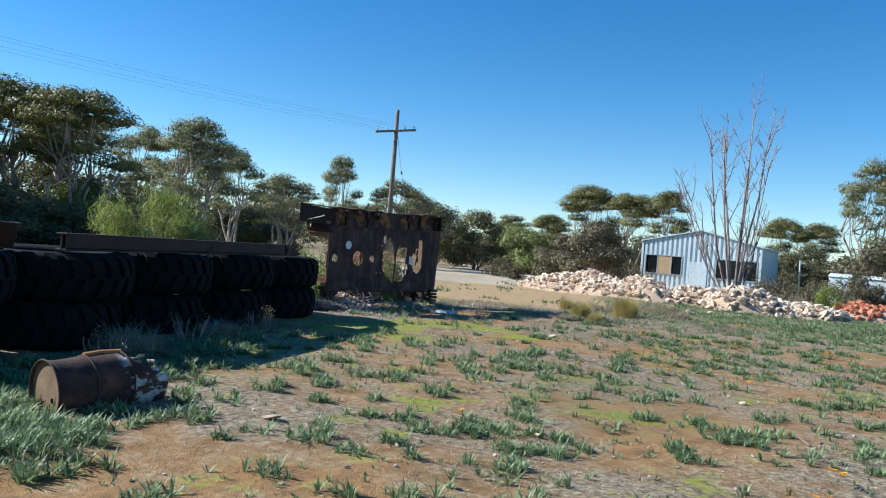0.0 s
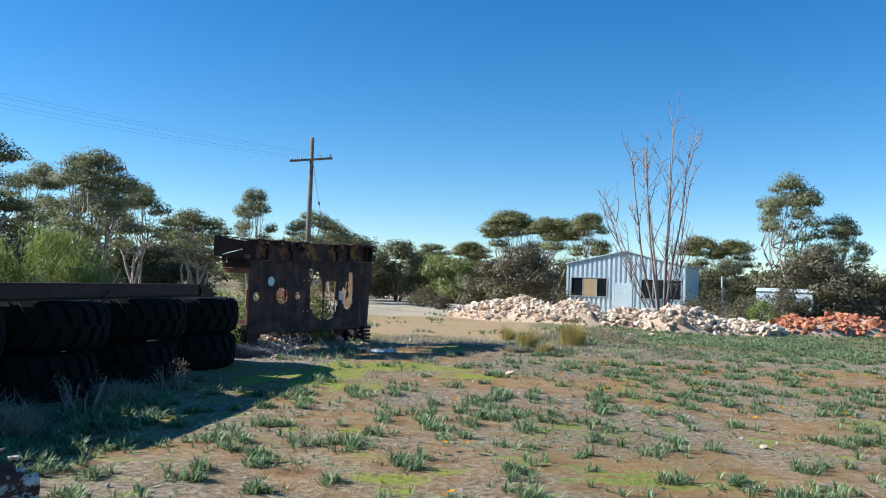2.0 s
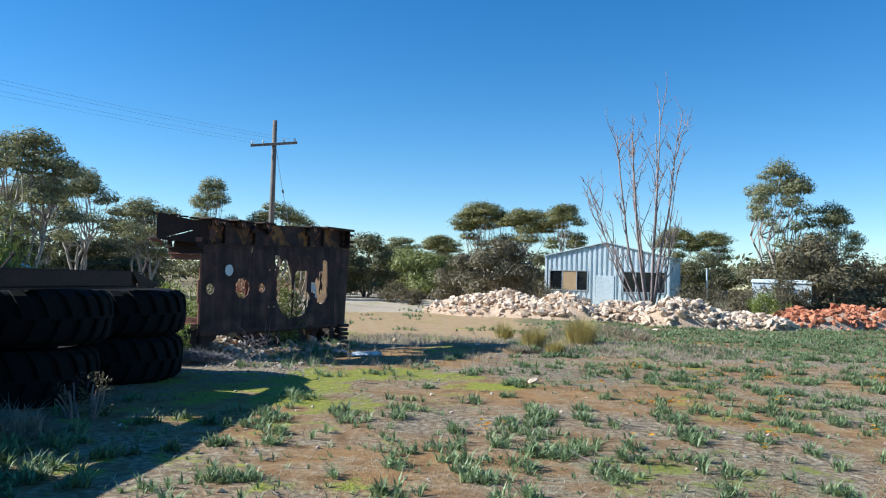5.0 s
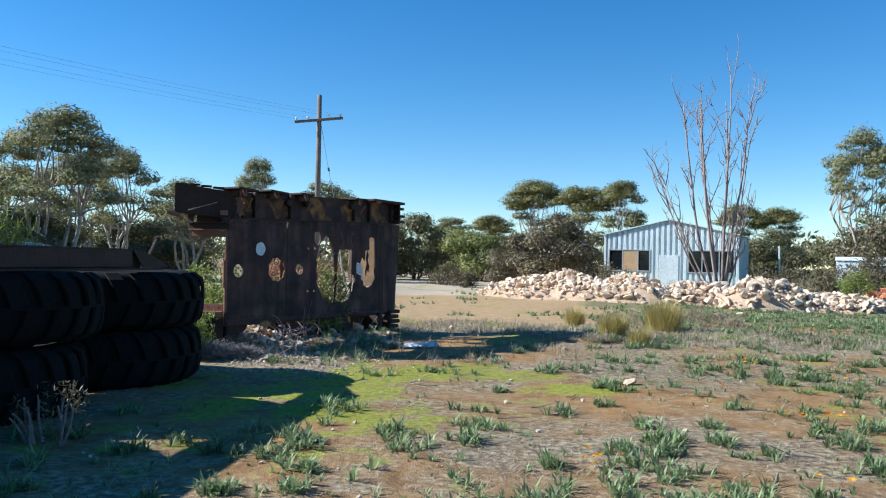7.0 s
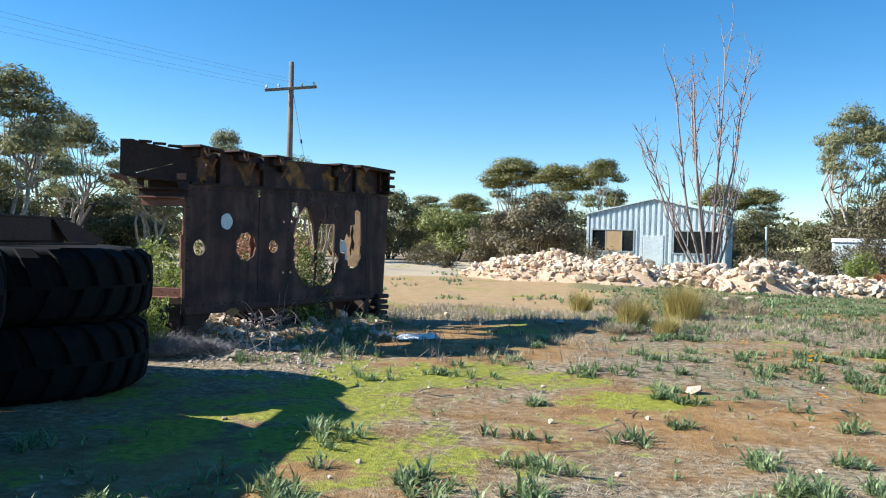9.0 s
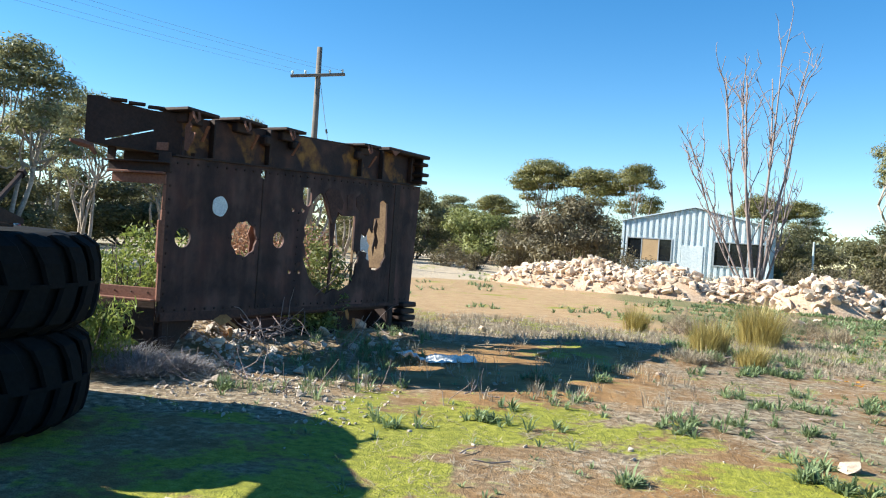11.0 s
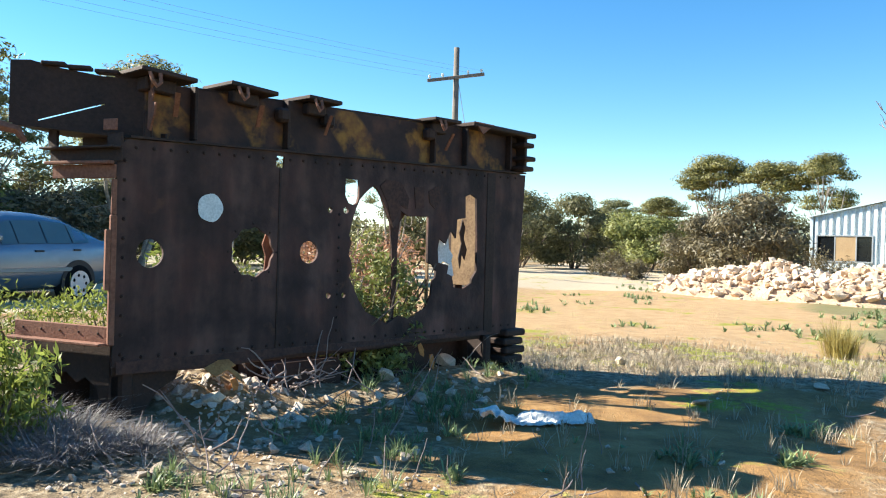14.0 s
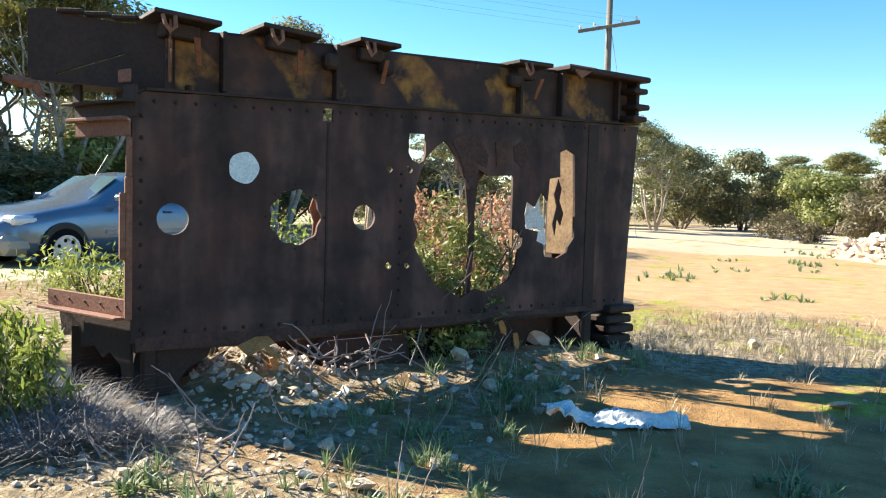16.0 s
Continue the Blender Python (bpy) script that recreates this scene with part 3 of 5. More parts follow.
# distant woods along the horizon
woods = Shape()
for k in range(260):
    a = k / 260 * 2 * math.pi
    d = 95 + 60 * rng.random()
    x, y = math.sin(a) * d, 15 + math.cos(a) * d
    s = 1.0 + rng.random()
    for _ in range(4):
        leaf_cloud(woods, (x + rng.uniform(-4, 4), y + rng.uniform(-4, 4), 1.6 * s + rng.uniform(-1.0, 2.0)), (3.0, 3.0, 1.8), 85, 0.85, 0.42, 0.3, 0.2)
tagged(part("far_woods", woods, BUSH_LEAF), "dark olive belt of distant mallee scrub", "woods", kind="stuff")


def bare_tree(x, y, tall):
    t = thing("bare_tree", pose(x, y, height(x, y)), "leafless multi-stemmed tree with thin upright grey branches", "tree")
    trunk, twigs = Shape(), Shape()
    for k, (lx, ly, reach) in enumerate(((-0.42, 0.1, 1.0), (-0.27, -0.1, 0.98), (-0.12, 0.1, 1.0), (0.0, 0.0, 1.04), (0.07, 0.15, 1.02), (0.17, -0.1, 0.95), (0.36, 0.0, 0.6), (-0.62, 0.1, 0.62), (-0.82, 0.0, 0.6), (0.24, 0.2, 0.8))):
        pts, way = limb(trunk, (lx * 0.5, ly, -0.1), (lx * 0.78, ly, 1.0), tall * reach * 0.84, 0.072 if reach > 0.9 else 0.05, 0.035, 9, 0.3)
        for j in range(9):
            p = pts[2 + rng.integers(0, 8)]
            b = rng.uniform(0, 6.28)
            p2, _w = limb(twigs, p, (0.45 * math.cos(b) + lx * 0.5, 0.45 * math.sin(b), 1.0), rng.uniform(0.8, 2.3), 0.026, 0.13, 5, 0.4)
            for _ in range(3):
                b = rng.uniform(0, 6.28)
                limb(twigs, p2[rng.integers(2, 6)], (0.8 * math.cos(b), 0.8 * math.sin(b), 0.8), rng.uniform(0.3, 0.8), 0.016, 0.2, 4, 0.5)
    part("trunk", trunk, DEAD_WOOD, t, smooth=True)
    part("branchwork", twigs, DEAD_WOOD, t)


bare_tree(7.4, 43.5, 10.9)


def shrub(name, x, y, label, leaf, tall, wide, clumps, n, length=0.07, width=0.022, bark=DARK_BARK, droop=-0.3, group="", z0=0.0):
    t = thing(name, pose(x, y, height(x, y) + z0), label, "bush", group)
    wood, crown = Shape(), Shape()
    for k in range(12):
        a = rng.uniform(0, 6.28)
        limb(wood, (0.1 * math.cos(a), 0.1 * math.sin(a), -0.05), (0.6 * wide / tall * math.cos(a), 0.6 * wide / tall * math.sin(a), 1), tall * rng.uniform(0.6, 0.9), 0.014, 0.14, 6)
    for _ in range(clumps):
        a, r = rng.uniform(0, 6.28), wide * math.sqrt(rng.random()) * 0.85
        z = rng.uniform(0.15, 0.88) * tall * (1 - 0.35 * (r / wide) ** 2)
        s = wide * rng.uniform(0.22, 0.38)
        leaf_cloud(crown, (r * math.cos(a), r * math.sin(a), z), (s, s, s * 1.1), n, length, width, droop, 0.1)
    part("stem", wood, bark, t)
    part("foliage", crown, leaf, t)


shrub("shrub", -8.1, 14.6, "feathery lime-green shrub behind the tyre stacks", LIME_LEAF, 2.35, 1.35, 60, 260, 0.22, 0.016, DARK_BARK, -1.6)
shrub("shrub", -3.6, 17.85, "olive-green leafy shrub growing inside the rusted steel box", LIGHT_LEAF, 1.36, 0.46, 44, 100, 0.06, 0.022)
shrub("shrub", -3.72, 17.5, "pale olive leafy shrub growing inside the rusted steel box", LIGHT_LEAF, 1.15, 0.34, 30, 90, 0.055, 0.02)
shrub("shrub", -4.6, 19.7, "dead orange-brown leafy shrub behind the rusted steel box", ORANGE_LEAF, 1.75, 0.8, 40, 110, 0.07, 0.03, DEAD_WOOD)
shrub("shrub", -5.3, 16.9, "light green low shrub behind the rusted steel box", LIME_LEAF, 1.05, 0.5, 22, 90, 0.06, 0.022)
shrub("shrub", -4.5, 14.72, "bright green thin-leaved shrub beside the rusted steel box", LIME_LEAF, 0.68, 0.42, 30, 110, 0.08, 0.018, DARK_BARK, -1.2)
shrub("shrub", -7.6, 17.6, "pale green roadside weeds", LIME_LEAF, 0.6, 0.9, 26, 80, 0.08, 0.02, DARK_BARK, -1.0)
shrub("shrub", -6.6, 20.2, "pale green roadside weeds with yellow tips", LIME_LEAF, 0.75, 1.0, 26, 80, 0.08, 0.02, DARK_BARK, -1.0)
shrub("shrub", -5.7, 17.9, "yellow-green leafy shrub behind the rusted steel box", LIME_LEAF, 1.25, 0.6, 30, 100, 0.07, 0.026)
shrub("shrub", -5.0, 18.6, "olive leafy shrub behind the rusted steel box", LIGHT_LEAF, 1.1, 0.6, 30, 100, 0.06, 0.024)
shrub("shrub", -6.2, 22.3, "bushy grey-green roadside shrub", BUSH_LEAF, 1.6, 1.0, 34, 120, 0.09, 0.03)
for x, y, h, w in ((4.9, 38.6, 0.7, 0.8), (6.1, 38.2, 0.6, 0.7), (9.0, 37.6, 0.75, 0.8), (9.9, 37.4, 0.6, 0.6), (4.2, 33.6, 0.35, 0.5)):
    shrub("shrub", x, y, "dry grey-brown brush among the limestone rubble", DRY_BRUSH, h, w, 16, 120, 0.16, 0.012, DEAD_WOOD, -1.2, group="dry brush")
for x, y, h, w in ((1.45, 22.6, 0.4, 0.55), (2.9, 23.4, 0.42, 0.6), (3.9, 22.9, 0.35, 0.5)):
    shrub("shrub", x, y, "low tangled grey dead brush on dry ground", DRY_BRUSH, h, w, 12, 110, 0.16, 0.007, DEAD_WOOD, -1.0, group="low dead brush")
for x, y, h, w in ((-3.15, 8.3, 0.55, 0.35), (-3.05, 10.1, 0.45, 0.3), (-2.75, 6.0, 0.5, 0.3)):
    shrub("shrub", x, y, "dark twiggy dead weed against the tyres", DARK_LEAF, h, w, 10, 40, 0.05, 0.012, DEAD_WOOD, group="dead weeds")
shrub("shrub", 10.2, 33.9, "small bright green shrub beside the rubble", LIME_LEAF, 1.3, 0.8, 24, 120, 0.12, 0.03)
for x, y, h, w in ((-6.5, 50.0, 1.3, 1.2), (-5.0, 47.0, 0.9, 0.9), (9.5, 40.0, 1.8, 1.6), (11.0, 37.5, 1.5, 1.3), (2.0, 45.0, 1.5, 1.4), (8.0, 37.0, 0.9, 0.9), (12.2, 38.4, 2.1, 0.9), (10.6, 38.6, 1.6, 0.8), (12.9, 38.3, 1.7, 0.8), (8.6, 41.5, 1.2, 0.9)):
    shrub("shrub", x, y, "twiggy grey-brown low scrub", DARK_LEAF, h, w, 24, 110, 0.13, 0.035, DARK_BARK, group="low scrub")

# ---- rusted steel box with cut-outs ----
def steel_box():
    t = thing("rusted_steel_panel", pose(-4.093, 15.619, 0, 0, 0, 68.03), "large dark rusted riveted steel chassis box with round and torn cut-outs", "scrap metal")
    cut = [(1.917, 1.70), (1.96, 1.67), (2.016, 1.60), (2.06, 1.53), (2.092, 1.46), (2.15, 1.37), (2.2, 1.4), (2.235, 1.512), (2.325, 1.47), (2.568, 1.48), (2.57, 1.08), (2.64, 1.06), (2.683, 1.007), (2.675, 0.95), (2.64, 0.923), (2.627, 0.8), (2.55, 0.68), (2.36, 0.6), (2.24, 0.63), (2.1, 0.57), (1.97, 0.63), (1.86, 0.68), (1.78, 0.78), (1.724, 0.88), (1.674, 0.968), (1.705, 1.02), (1.697, 1.077), (1.664, 1.14), (1.692, 1.239), (1.664, 1.293), (1.688, 1.38), (1.723, 1.489), (1.768, 1.578), (1.838, 1.647)]
    slit = [(3.054, 1.685), (3.131, 1.714), (3.21, 1.682), (3.235, 1.3), (3.242, 1.08), (3.239, 1.004), (3.172, 0.929), (3.167, 0.892), (3.055, 0.843), (2.919, 0.858), (2.898, 0.957), (2.83, 0.982), (2.843, 1.055), (2.712, 1.079), (2.697, 1.199), (2.718, 1.295), (2.802, 1.249), (2.862, 1.359), (2.895, 1.353), (2.938, 1.3), (2.95, 1.472), (3.064, 1.489)]
    slot = [(1.615, 1.735), (1.615, 1.6), (1.65, 1.545), (1.7, 1.53), (1.74, 1.55), (1.757, 1.6), (1.757, 1.735)]
    holes = [ring(0.008, 1.128, 0.092), ring(0.775, 1.147, 0.172, 45, 0.05), ring(1.272, 1.152, 0.085), cut, slit, slot, ring(1.465, 1.48, 0.024, 8), ring(1.626, 1.485, 0.027, 8), ring(1.47, 0.822, 0.024, 8), ring(1.622, 0.82, 0.022, 8), [(0.955, 1.765), (1.025, 1.76), (1.03, 1.845), (0.96, 1.85)]]
    edge = [(-0.22, 0.42), (0.4, 0.43), (1.3, 0.445), (2.2, 0.43), (3.0, 0.41), (3.86, 0.385), (3.9, 1.1), (3.96, 1.955), (2.0, 1.915), (-0.16, 1.835), (-0.22, 1.77)]
    front = part("front_plate", plate(edge, holes, 0.0, 0.022), RUST_PLATE, t, "dark rusted plate with cut-out holes")
    knob = bpy.data.meshes.new("rivet")
    knob.from_pydata([(math.cos(a), 0, math.sin(a)) for a in (i * math.pi / 3 for i in range(6))] + [(0.5 * math.cos(a), -0.7, 0.5 * math.sin(a)) for a in (i * math.pi / 3 for i in range(6))], [], [(i, (i + 1) % 6, (i + 1) % 6 + 6, i + 6) for i in range(6)] + [(6, 7, 8, 9, 10, 11)])
    knob.materials.append(RUST)
    def rivet(x, z, r=0.014):
        ob = new("rivet", knob)
        ob.parent = front
        ob.matrix_basis = Matrix.LocRotScale((x, 0.0, z), None, (r, r, r))
    for i in range(34):
        rivet(-0.1 + i * 0.118, 1.79 + 0.0327 * (-0.1 + i * 0.118))
        rivet(-0.15 + i * 0.118, 0.475)
    for i in range(11):
        rivet(1.56, 0.55 + i * 0.09 + 0.01 * (i % 2))
        rivet(3.42, 0.6 + i * 0.11)
        rivet(-0.17, 0.5 + i * 0.12)
    for i in range(8):
        a = i * math.pi / 4
        rivet(0.775 + 0.2 * math.cos(a), 1.147 + 0.2 * math.sin(a), 0.01)
    part("painted_disc", plate(ring(0.43, 1.44, 0.095, 24, 0.03, 5), [], -0.004, 0.0), WHITE_PAINT, front, "round patch of pale blue-white paint")
    # seams
    part("seam_strip", Shape().box(0.985, 1.0, -0.006, 0.0, 0.45, 1.75), RUST, front)
    part("seam_strip", Shape().box(3.36, 3.48, -0.008, 0.0, 0.42, 1.93, None, 0.003), RUST, front)
    # top beam
    top = [(-0.02, 1.845), (-0.02, 2.215), (0.3, 2.23), (1.0, 2.255), (2.4, 2.285), (3.0, 2.31), (3.94, 2.348), (3.94, 1.963), (2.0, 1.92)]
    beam = part("top_beam", plate(top, [], 0.05, 0.075), HAZARD, t, "rusted beam with flaking yellow paint stripes")
    part("beam_flange", Shape().add([(-0.15, -0.025, 1.842), (3.94, -0.025, 1.965), (3.94, 0.3, 1.965), (-0.15, 0.3, 1.842), (-0.15, -0.025, 1.857), (3.94, -0.025, 1.98), (3.94, 0.3, 1.98), (-0.15, 0.3, 1.857)], [(3, 2, 1, 0), (4, 5, 6, 7), (0, 1, 5, 4), (1, 2, 6, 5), (2, 3, 7, 6), (3, 0, 4, 7)]), RUST, t)
    # overhang running back from the front corner, over the open bay
    over = part("overhang_plate", plate([(0.0, 1.86), (0.844, 1.918), (0.844, 2.305), (0.73, 2.312), (0.57, 2.275), (0.3, 2.237), (0.0, 2.235)], [[(0.29, 2.058), (0.68, 1.934), (0.68, 1.946), (0.29, 2.07)]], -0.01, 0.01), RUST, t, "dark rusted overhanging plate with a burnt slot")
    over.matrix_basis = pose(0.03, 0.05, 0, 0, 0, 143.7)
    part("overhang_flange", Shape().add([(0.03, 0.05, 2.19), (-0.65, 0.55, 2.27), (-0.45, 0.8, 2.27), (0.3, 0.3, 2.2), (0.03, 0.05, 2.205), (-0.65, 0.55, 2.285), (-0.45, 0.8, 2.285), (0.3, 0.3, 2.215)], [(3, 2, 1, 0), (4, 5, 6, 7), (0, 1, 5, 4), (1, 2, 6, 5), (2, 3, 7, 6), (3, 0, 4, 7)]), RUST, t)
    part("overhang_shelf", Shape().add([(0.0, 0.02, 1.845), (-0.64, 0.53, 1.905), (-0.2, 0.8, 1.9), (0.3, 0.3, 1.86), (0.0, 0.02, 1.86), (-0.64, 0.53, 1.92), (-0.2, 0.8, 1.915), (0.3, 0.3, 1.875)], [(3, 2, 1, 0), (4, 5, 6, 7), (0, 1, 5, 4), (1, 2, 6, 5), (2, 3, 7, 6), (3, 0, 4, 7)]), RUST, t)
    for f in (0.33, 0.52, 0.7):
        cap = part("clamp_pad", Shape().box(-0.07, 0.07, -0.03, 0.05, 0.0, 0.025, None, 0.005), RUST, t)
        cap.matrix_basis = pose(0.03 - 0.68 * f, 0.05 + 0.5 * f, 2.225 + 0.08 * f, 0, 0, 143.7)
    part("top_flange", Shape().add([(0.3, 0.05, 2.222), (3.94, 0.05, 2.35), (3.94, 0.42, 2.35), (0.3, 0.42, 2.222), (0.3, 0.05, 2.237), (3.94, 0.05, 2.365), (3.94, 0.42, 2.365), (0.3, 0.42, 2.237)], [(3, 2, 1, 0), (4, 5, 6, 7), (0, 1, 5, 4), (1, 2, 6, 5), (2, 3, 7, 6), (3, 0, 4, 7)]), RUST, t)
    for x in (0.3, 1.05, 2.62, 3.05, 3.7):
        part("stiffener", Shape().box(x - 0.012, x + 0.012, -0.015, 0.05, 1.87 + 0.033 * x, 2.22 + 0.034 * x, None, 0.004), RUST, t)
    for x in (1.0, 1.42, 2.55):
        part("bracket_lug", Shape().box(x - 0.05, x + 0.05, -0.04, 0.05, 2.06 + 0.033 * x, 2.16 + 0.033 * x, None, 0.02), RUST, t)
    for x, w, tilt in ((0.05, 0.19, 3), (0.68, 0.19, 3), (1.3, 0.155, 1), (2.66, 0.17, -1)):
        z = 2.24 + 0.024 * x
        b = part("bracket", Shape().box(-w, w, -0.13, 0.25, 0.0, 0.03, None, 0.006).box(-w * 0.55, w * 0.55, -0.02, 0.2, -0.09, 0.0, None, 0.01), RUST, t)
        b.matrix_basis = pose(x, 0, z, 0, tilt, 0)
        # Hooks and gussets get the lighter rust, so sunlight is in their colour.
        part("hook", Shape().tube([(x - w * 0.8, -0.15, z), (x - w * 0.76, -0.17, z - 0.05), (x - w * 0.6, -0.17, z - 0.085), (x - w * 0.46, -0.17, z - 0.06), (x - w * 0.44, -0.15, z)], 0.012), RUST_RED, t, "bent rusty bar hook")
        part("gusset", Shape().add([(x + w * 0.1, -0.16, z - 0.1), (x + w * 0.28, -0.16, z - 0.1), (x + w * 0.6, -0.02, z - 0.23), (x + w * 0.42, -0.02, z - 0.23), (x + w * 0.1, -0.15, z - 0.1), (x + w * 0.28, -0.15, z - 0.1), (x + w * 0.6, -0.01, z - 0.23), (x + w * 0.42, -0.01, z - 0.23)], [(0, 1, 2, 3), (7, 6, 5, 4), (0, 4, 5, 1), (1, 5, 6, 2), (2, 6, 7, 3), (3, 7, 4, 0)]), RUST_RED, t)
    fin = [(0.0, 2.24), (0.05, 2.262), (0.095, 2.25), (0.1, 2.19), (0.07, 2.17), (0.115, 2.13), (0.09, 2.08), (0.19, 2.06), (0.15, 1.99), (0.09, 1.94), (0.06, 1.9), (0.0, 1.92)]
    torn = part("torn_fin", plate(fin, [], -0.006, 0.006), RUST_RED, t, "torn fin of light red rusted plate")
    torn.matrix_basis = pose(-0.01, 0.03, 0, 0, 0, -104)
    # far end: layered flange plates, like leaf springs
    for k, z in enumerate((2.36, 2.26, 2.13, 2.03)):
        part("layered_plate", Shape().box(3.02 if k == 0 else 3.8 - 0.03 * (k % 2), 3.97 - 0.03 * (k % 2), -0.12, 0.4, z - 0.045, z, None, 0.012), RUST, t)
    part("end_web", Shape().box(3.86, 3.9, -0.06, 0.36, 1.98, 2.34, None, 0.006), RUST, t)
    part("end_cleat", Shape().add([(3.02, -0.12, 2.36), (3.3, -0.12, 2.36), (3.14, -0.12, 2.26), (3.02, -0.1, 2.36), (3.3, -0.1, 2.36), (3.14, -0.1, 2.26)], [(0, 2, 1), (3, 4, 5), (0, 1, 4, 3), (1, 2, 5, 4), (2, 0, 3, 5)]), RUST_RED, t)
    # frame of the open bay
    bay = pose(-0.235, 0.0, 0, 0, 0, 109.3)
    def side(name, shape, mat_, label=""):
        ob = part(name, shape, mat_, t, label)
        ob.matrix_basis = bay
        return ob
    sill = side("bay_sill", Shape().box(0.0, 0.8, 0.0, 0.02, 0.575, 0.675, None, 0.004).box(0.0, 0.8, 0.02, 0.09, 0.56, 0.578, None, 0.004), RUST_RED, "light red rusted angle iron")
    for k in range(5):
        ob = new("rivet", knob)
        ob.parent = sill
        ob.matrix_basis = Matrix.LocRotScale((0.08 + 0.16 * k, 0.02, 0.63), Euler((math.pi, 0, 0)), (0.009, 0.009, 0.009))
    part("bay_post", Shape().box(-0.262, -0.222, -0.03, 0.0, 0.56, 1.36, None, 0.006).box(-0.255, -0.222, -0.02, 0.0, 1.36, 1.58, None, 0.006), RUST_RED, t, "narrow light red rusted post")
    part("bay_post", Shape().box(-0.29, -0.26, -0.03, 0.0, 0.9, 1.27, None, 0.005), RUST_RED, t, "short strip of light red rusted angle")
    side("bay_head", Shape().box(-0.02, 0.5, 0.0, 0.02, 1.585, 1.67, None, 0.004).box(-0.02, 0.52, 0.02, 0.07, 1.67, 1.69, None, 0.004), RUST_RED, "red-brown riveted head plate")
    side("bay_panel", Shape().box(-0.04, 0.56, -0.03, -0.01, 1.69, 1.775, None, 0.005).box(-0.04, 0.58, -0.01, 0.06, 1.768, 1.782, None, 0.004).box(-0.04, 0.08, -0.03, -0.01, 1.775, 1.87, None, 0.004).box(0.5, 0.58, -0.03, -0.01, 1.775, 1.9, None, 0.004), RUST)
    # Sheet added behind the slot so that its recess reads as shade.
    side("bay_dark_backing", Shape().box(-0.1, 0.62, -0.34, -0.32, 1.69, 1.9, None, 0.004), RUST)
    # Lighter rust piece put in for a small triangle of sunlight.
    side("bay_lit_patch", Shape().box(-0.02, 0.09, 0.0, 0.014, 1.88, 1.95, None, 0.004), RUST_RED, "small lighter rust piece standing in for a sunlit triangle")
    # Added dark plate that stands in for the shaded void below the sill.
    cheek = part("lower_shade_plate", plate([(0.0, 0.56), (0.0, 0.2), (0.06, 0.16), (0.1, 0.28), (0.2, 0.34), (0.27, 0.3), (0.36, 0.36), (0.5, 0.33), (0.58, 0.4), (0.7, 0.38), (0.74, 0.56)], [], -0.01, 0.01), RUST, t, "ragged dark plate standing in for the shaded gap under the sill")
    cheek.matrix_basis = pose(-0.2, 0.06, 0, 0, 0, 109.3)
    part("bent_tab", Shape().tube([(-0.78, 0.56, 1.9), (-0.7, 0.54, 1.89), (-0.62, 0.5, 1.87), (-0.58, 0.48, 1.8)], [0.015, 0.035, 0.03, 0.015], 5), RUST_RED, t)
    # underside
    part("lower_channel", Shape().box(-0.2, 3.84, 0.025, 0.06, 0.36, 0.43, None, 0.01), RUST, t)
    part("lower_lip", Shape().add([(-0.2, -0.008, 0.455), (3.4, -0.008, 0.44), (3.4, -0.02, 0.4), (2.6, -0.02, 0.405), (1.9, -0.018, 0.38), (1.2, -0.02, 0.4), (0.5, -0.02, 0.36), (-0.2, -0.02, 0.38), (-0.2, -0.002, 0.455), (3.4, -0.002, 0.44), (3.4, -0.016, 0.4), (2.6, -0.016, 0.405), (1.9, -0.014, 0.38), (1.2, -0.016, 0.4), (0.5, -0.016, 0.36), (-0.2, -0.016, 0.38)], [(0, 7, 6, 5, 4, 3, 2, 1), (8, 9, 10, 11, 12, 13, 14, 15), (0, 1, 9, 8), (1, 2, 10, 9), (2, 3, 11, 10), (3, 4, 12, 11), (4, 5, 13, 12), (5, 6, 14, 13), (6, 7, 15, 14), (7, 0, 8, 15)]), DRUM_RUST, t, "red-brown bent lower lip")
    part("skid", Shape().box(-0.16, -0.06, 0.02, 0.4, -0.02, 0.4, None, 0.02), RUST, t)
    part("skid", Shape().add([(-0.1, 0.06, 0.4), (0.28, 0.06, 0.4), (0.24, 0.06, 0.3), (0.12, 0.06, 0.24), (0.02, 0.06, 0.1), (-0.02, 0.06, -0.02), (-0.1, 0.06, -0.02), (-0.1, 0.2, 0.4), (0.28, 0.2, 0.4), (0.24, 0.2, 0.3), (0.12, 0.2, 0.24), (0.02, 0.2, 0.1), (-0.02, 0.2, -0.02), (-0.1, 0.2, -0.02)], [(0, 6, 5, 4, 3, 2, 1), (7, 8, 9, 10, 11, 12, 13), (1, 2, 9, 8), (2, 3, 10, 9), (3, 4, 11, 10), (4, 5, 12, 11), (5, 6, 13, 12), (6, 0, 7, 13), (0, 1, 8, 7)]), RUST, t, "curved torn foot")
    part("skid", Shape().box(1.05, 1.75, 0.1, 0.4, -0.02, 0.31, None, 0.05), RUST, t)
    part("skid", Shape().box(2.15, 2.75, 0.12, 0.4, -0.02, 0.33, None, 0.05), RUST, t)
    part("foot_bracket", Shape().box(3.35, 3.46, -0.03, 0.2, 0.0, 0.4, None, 0.02), RUST, t)
    for k in range(5):
        part("base_leaf", Shape().box(3.62 - 0.03 * (k % 2), 3.93 - 0.035 * (k % 2), -0.08, 0.34, 0.03 + 0.085 * k, 0.095 + 0.085 * k, None, 0.015), RUST, t)
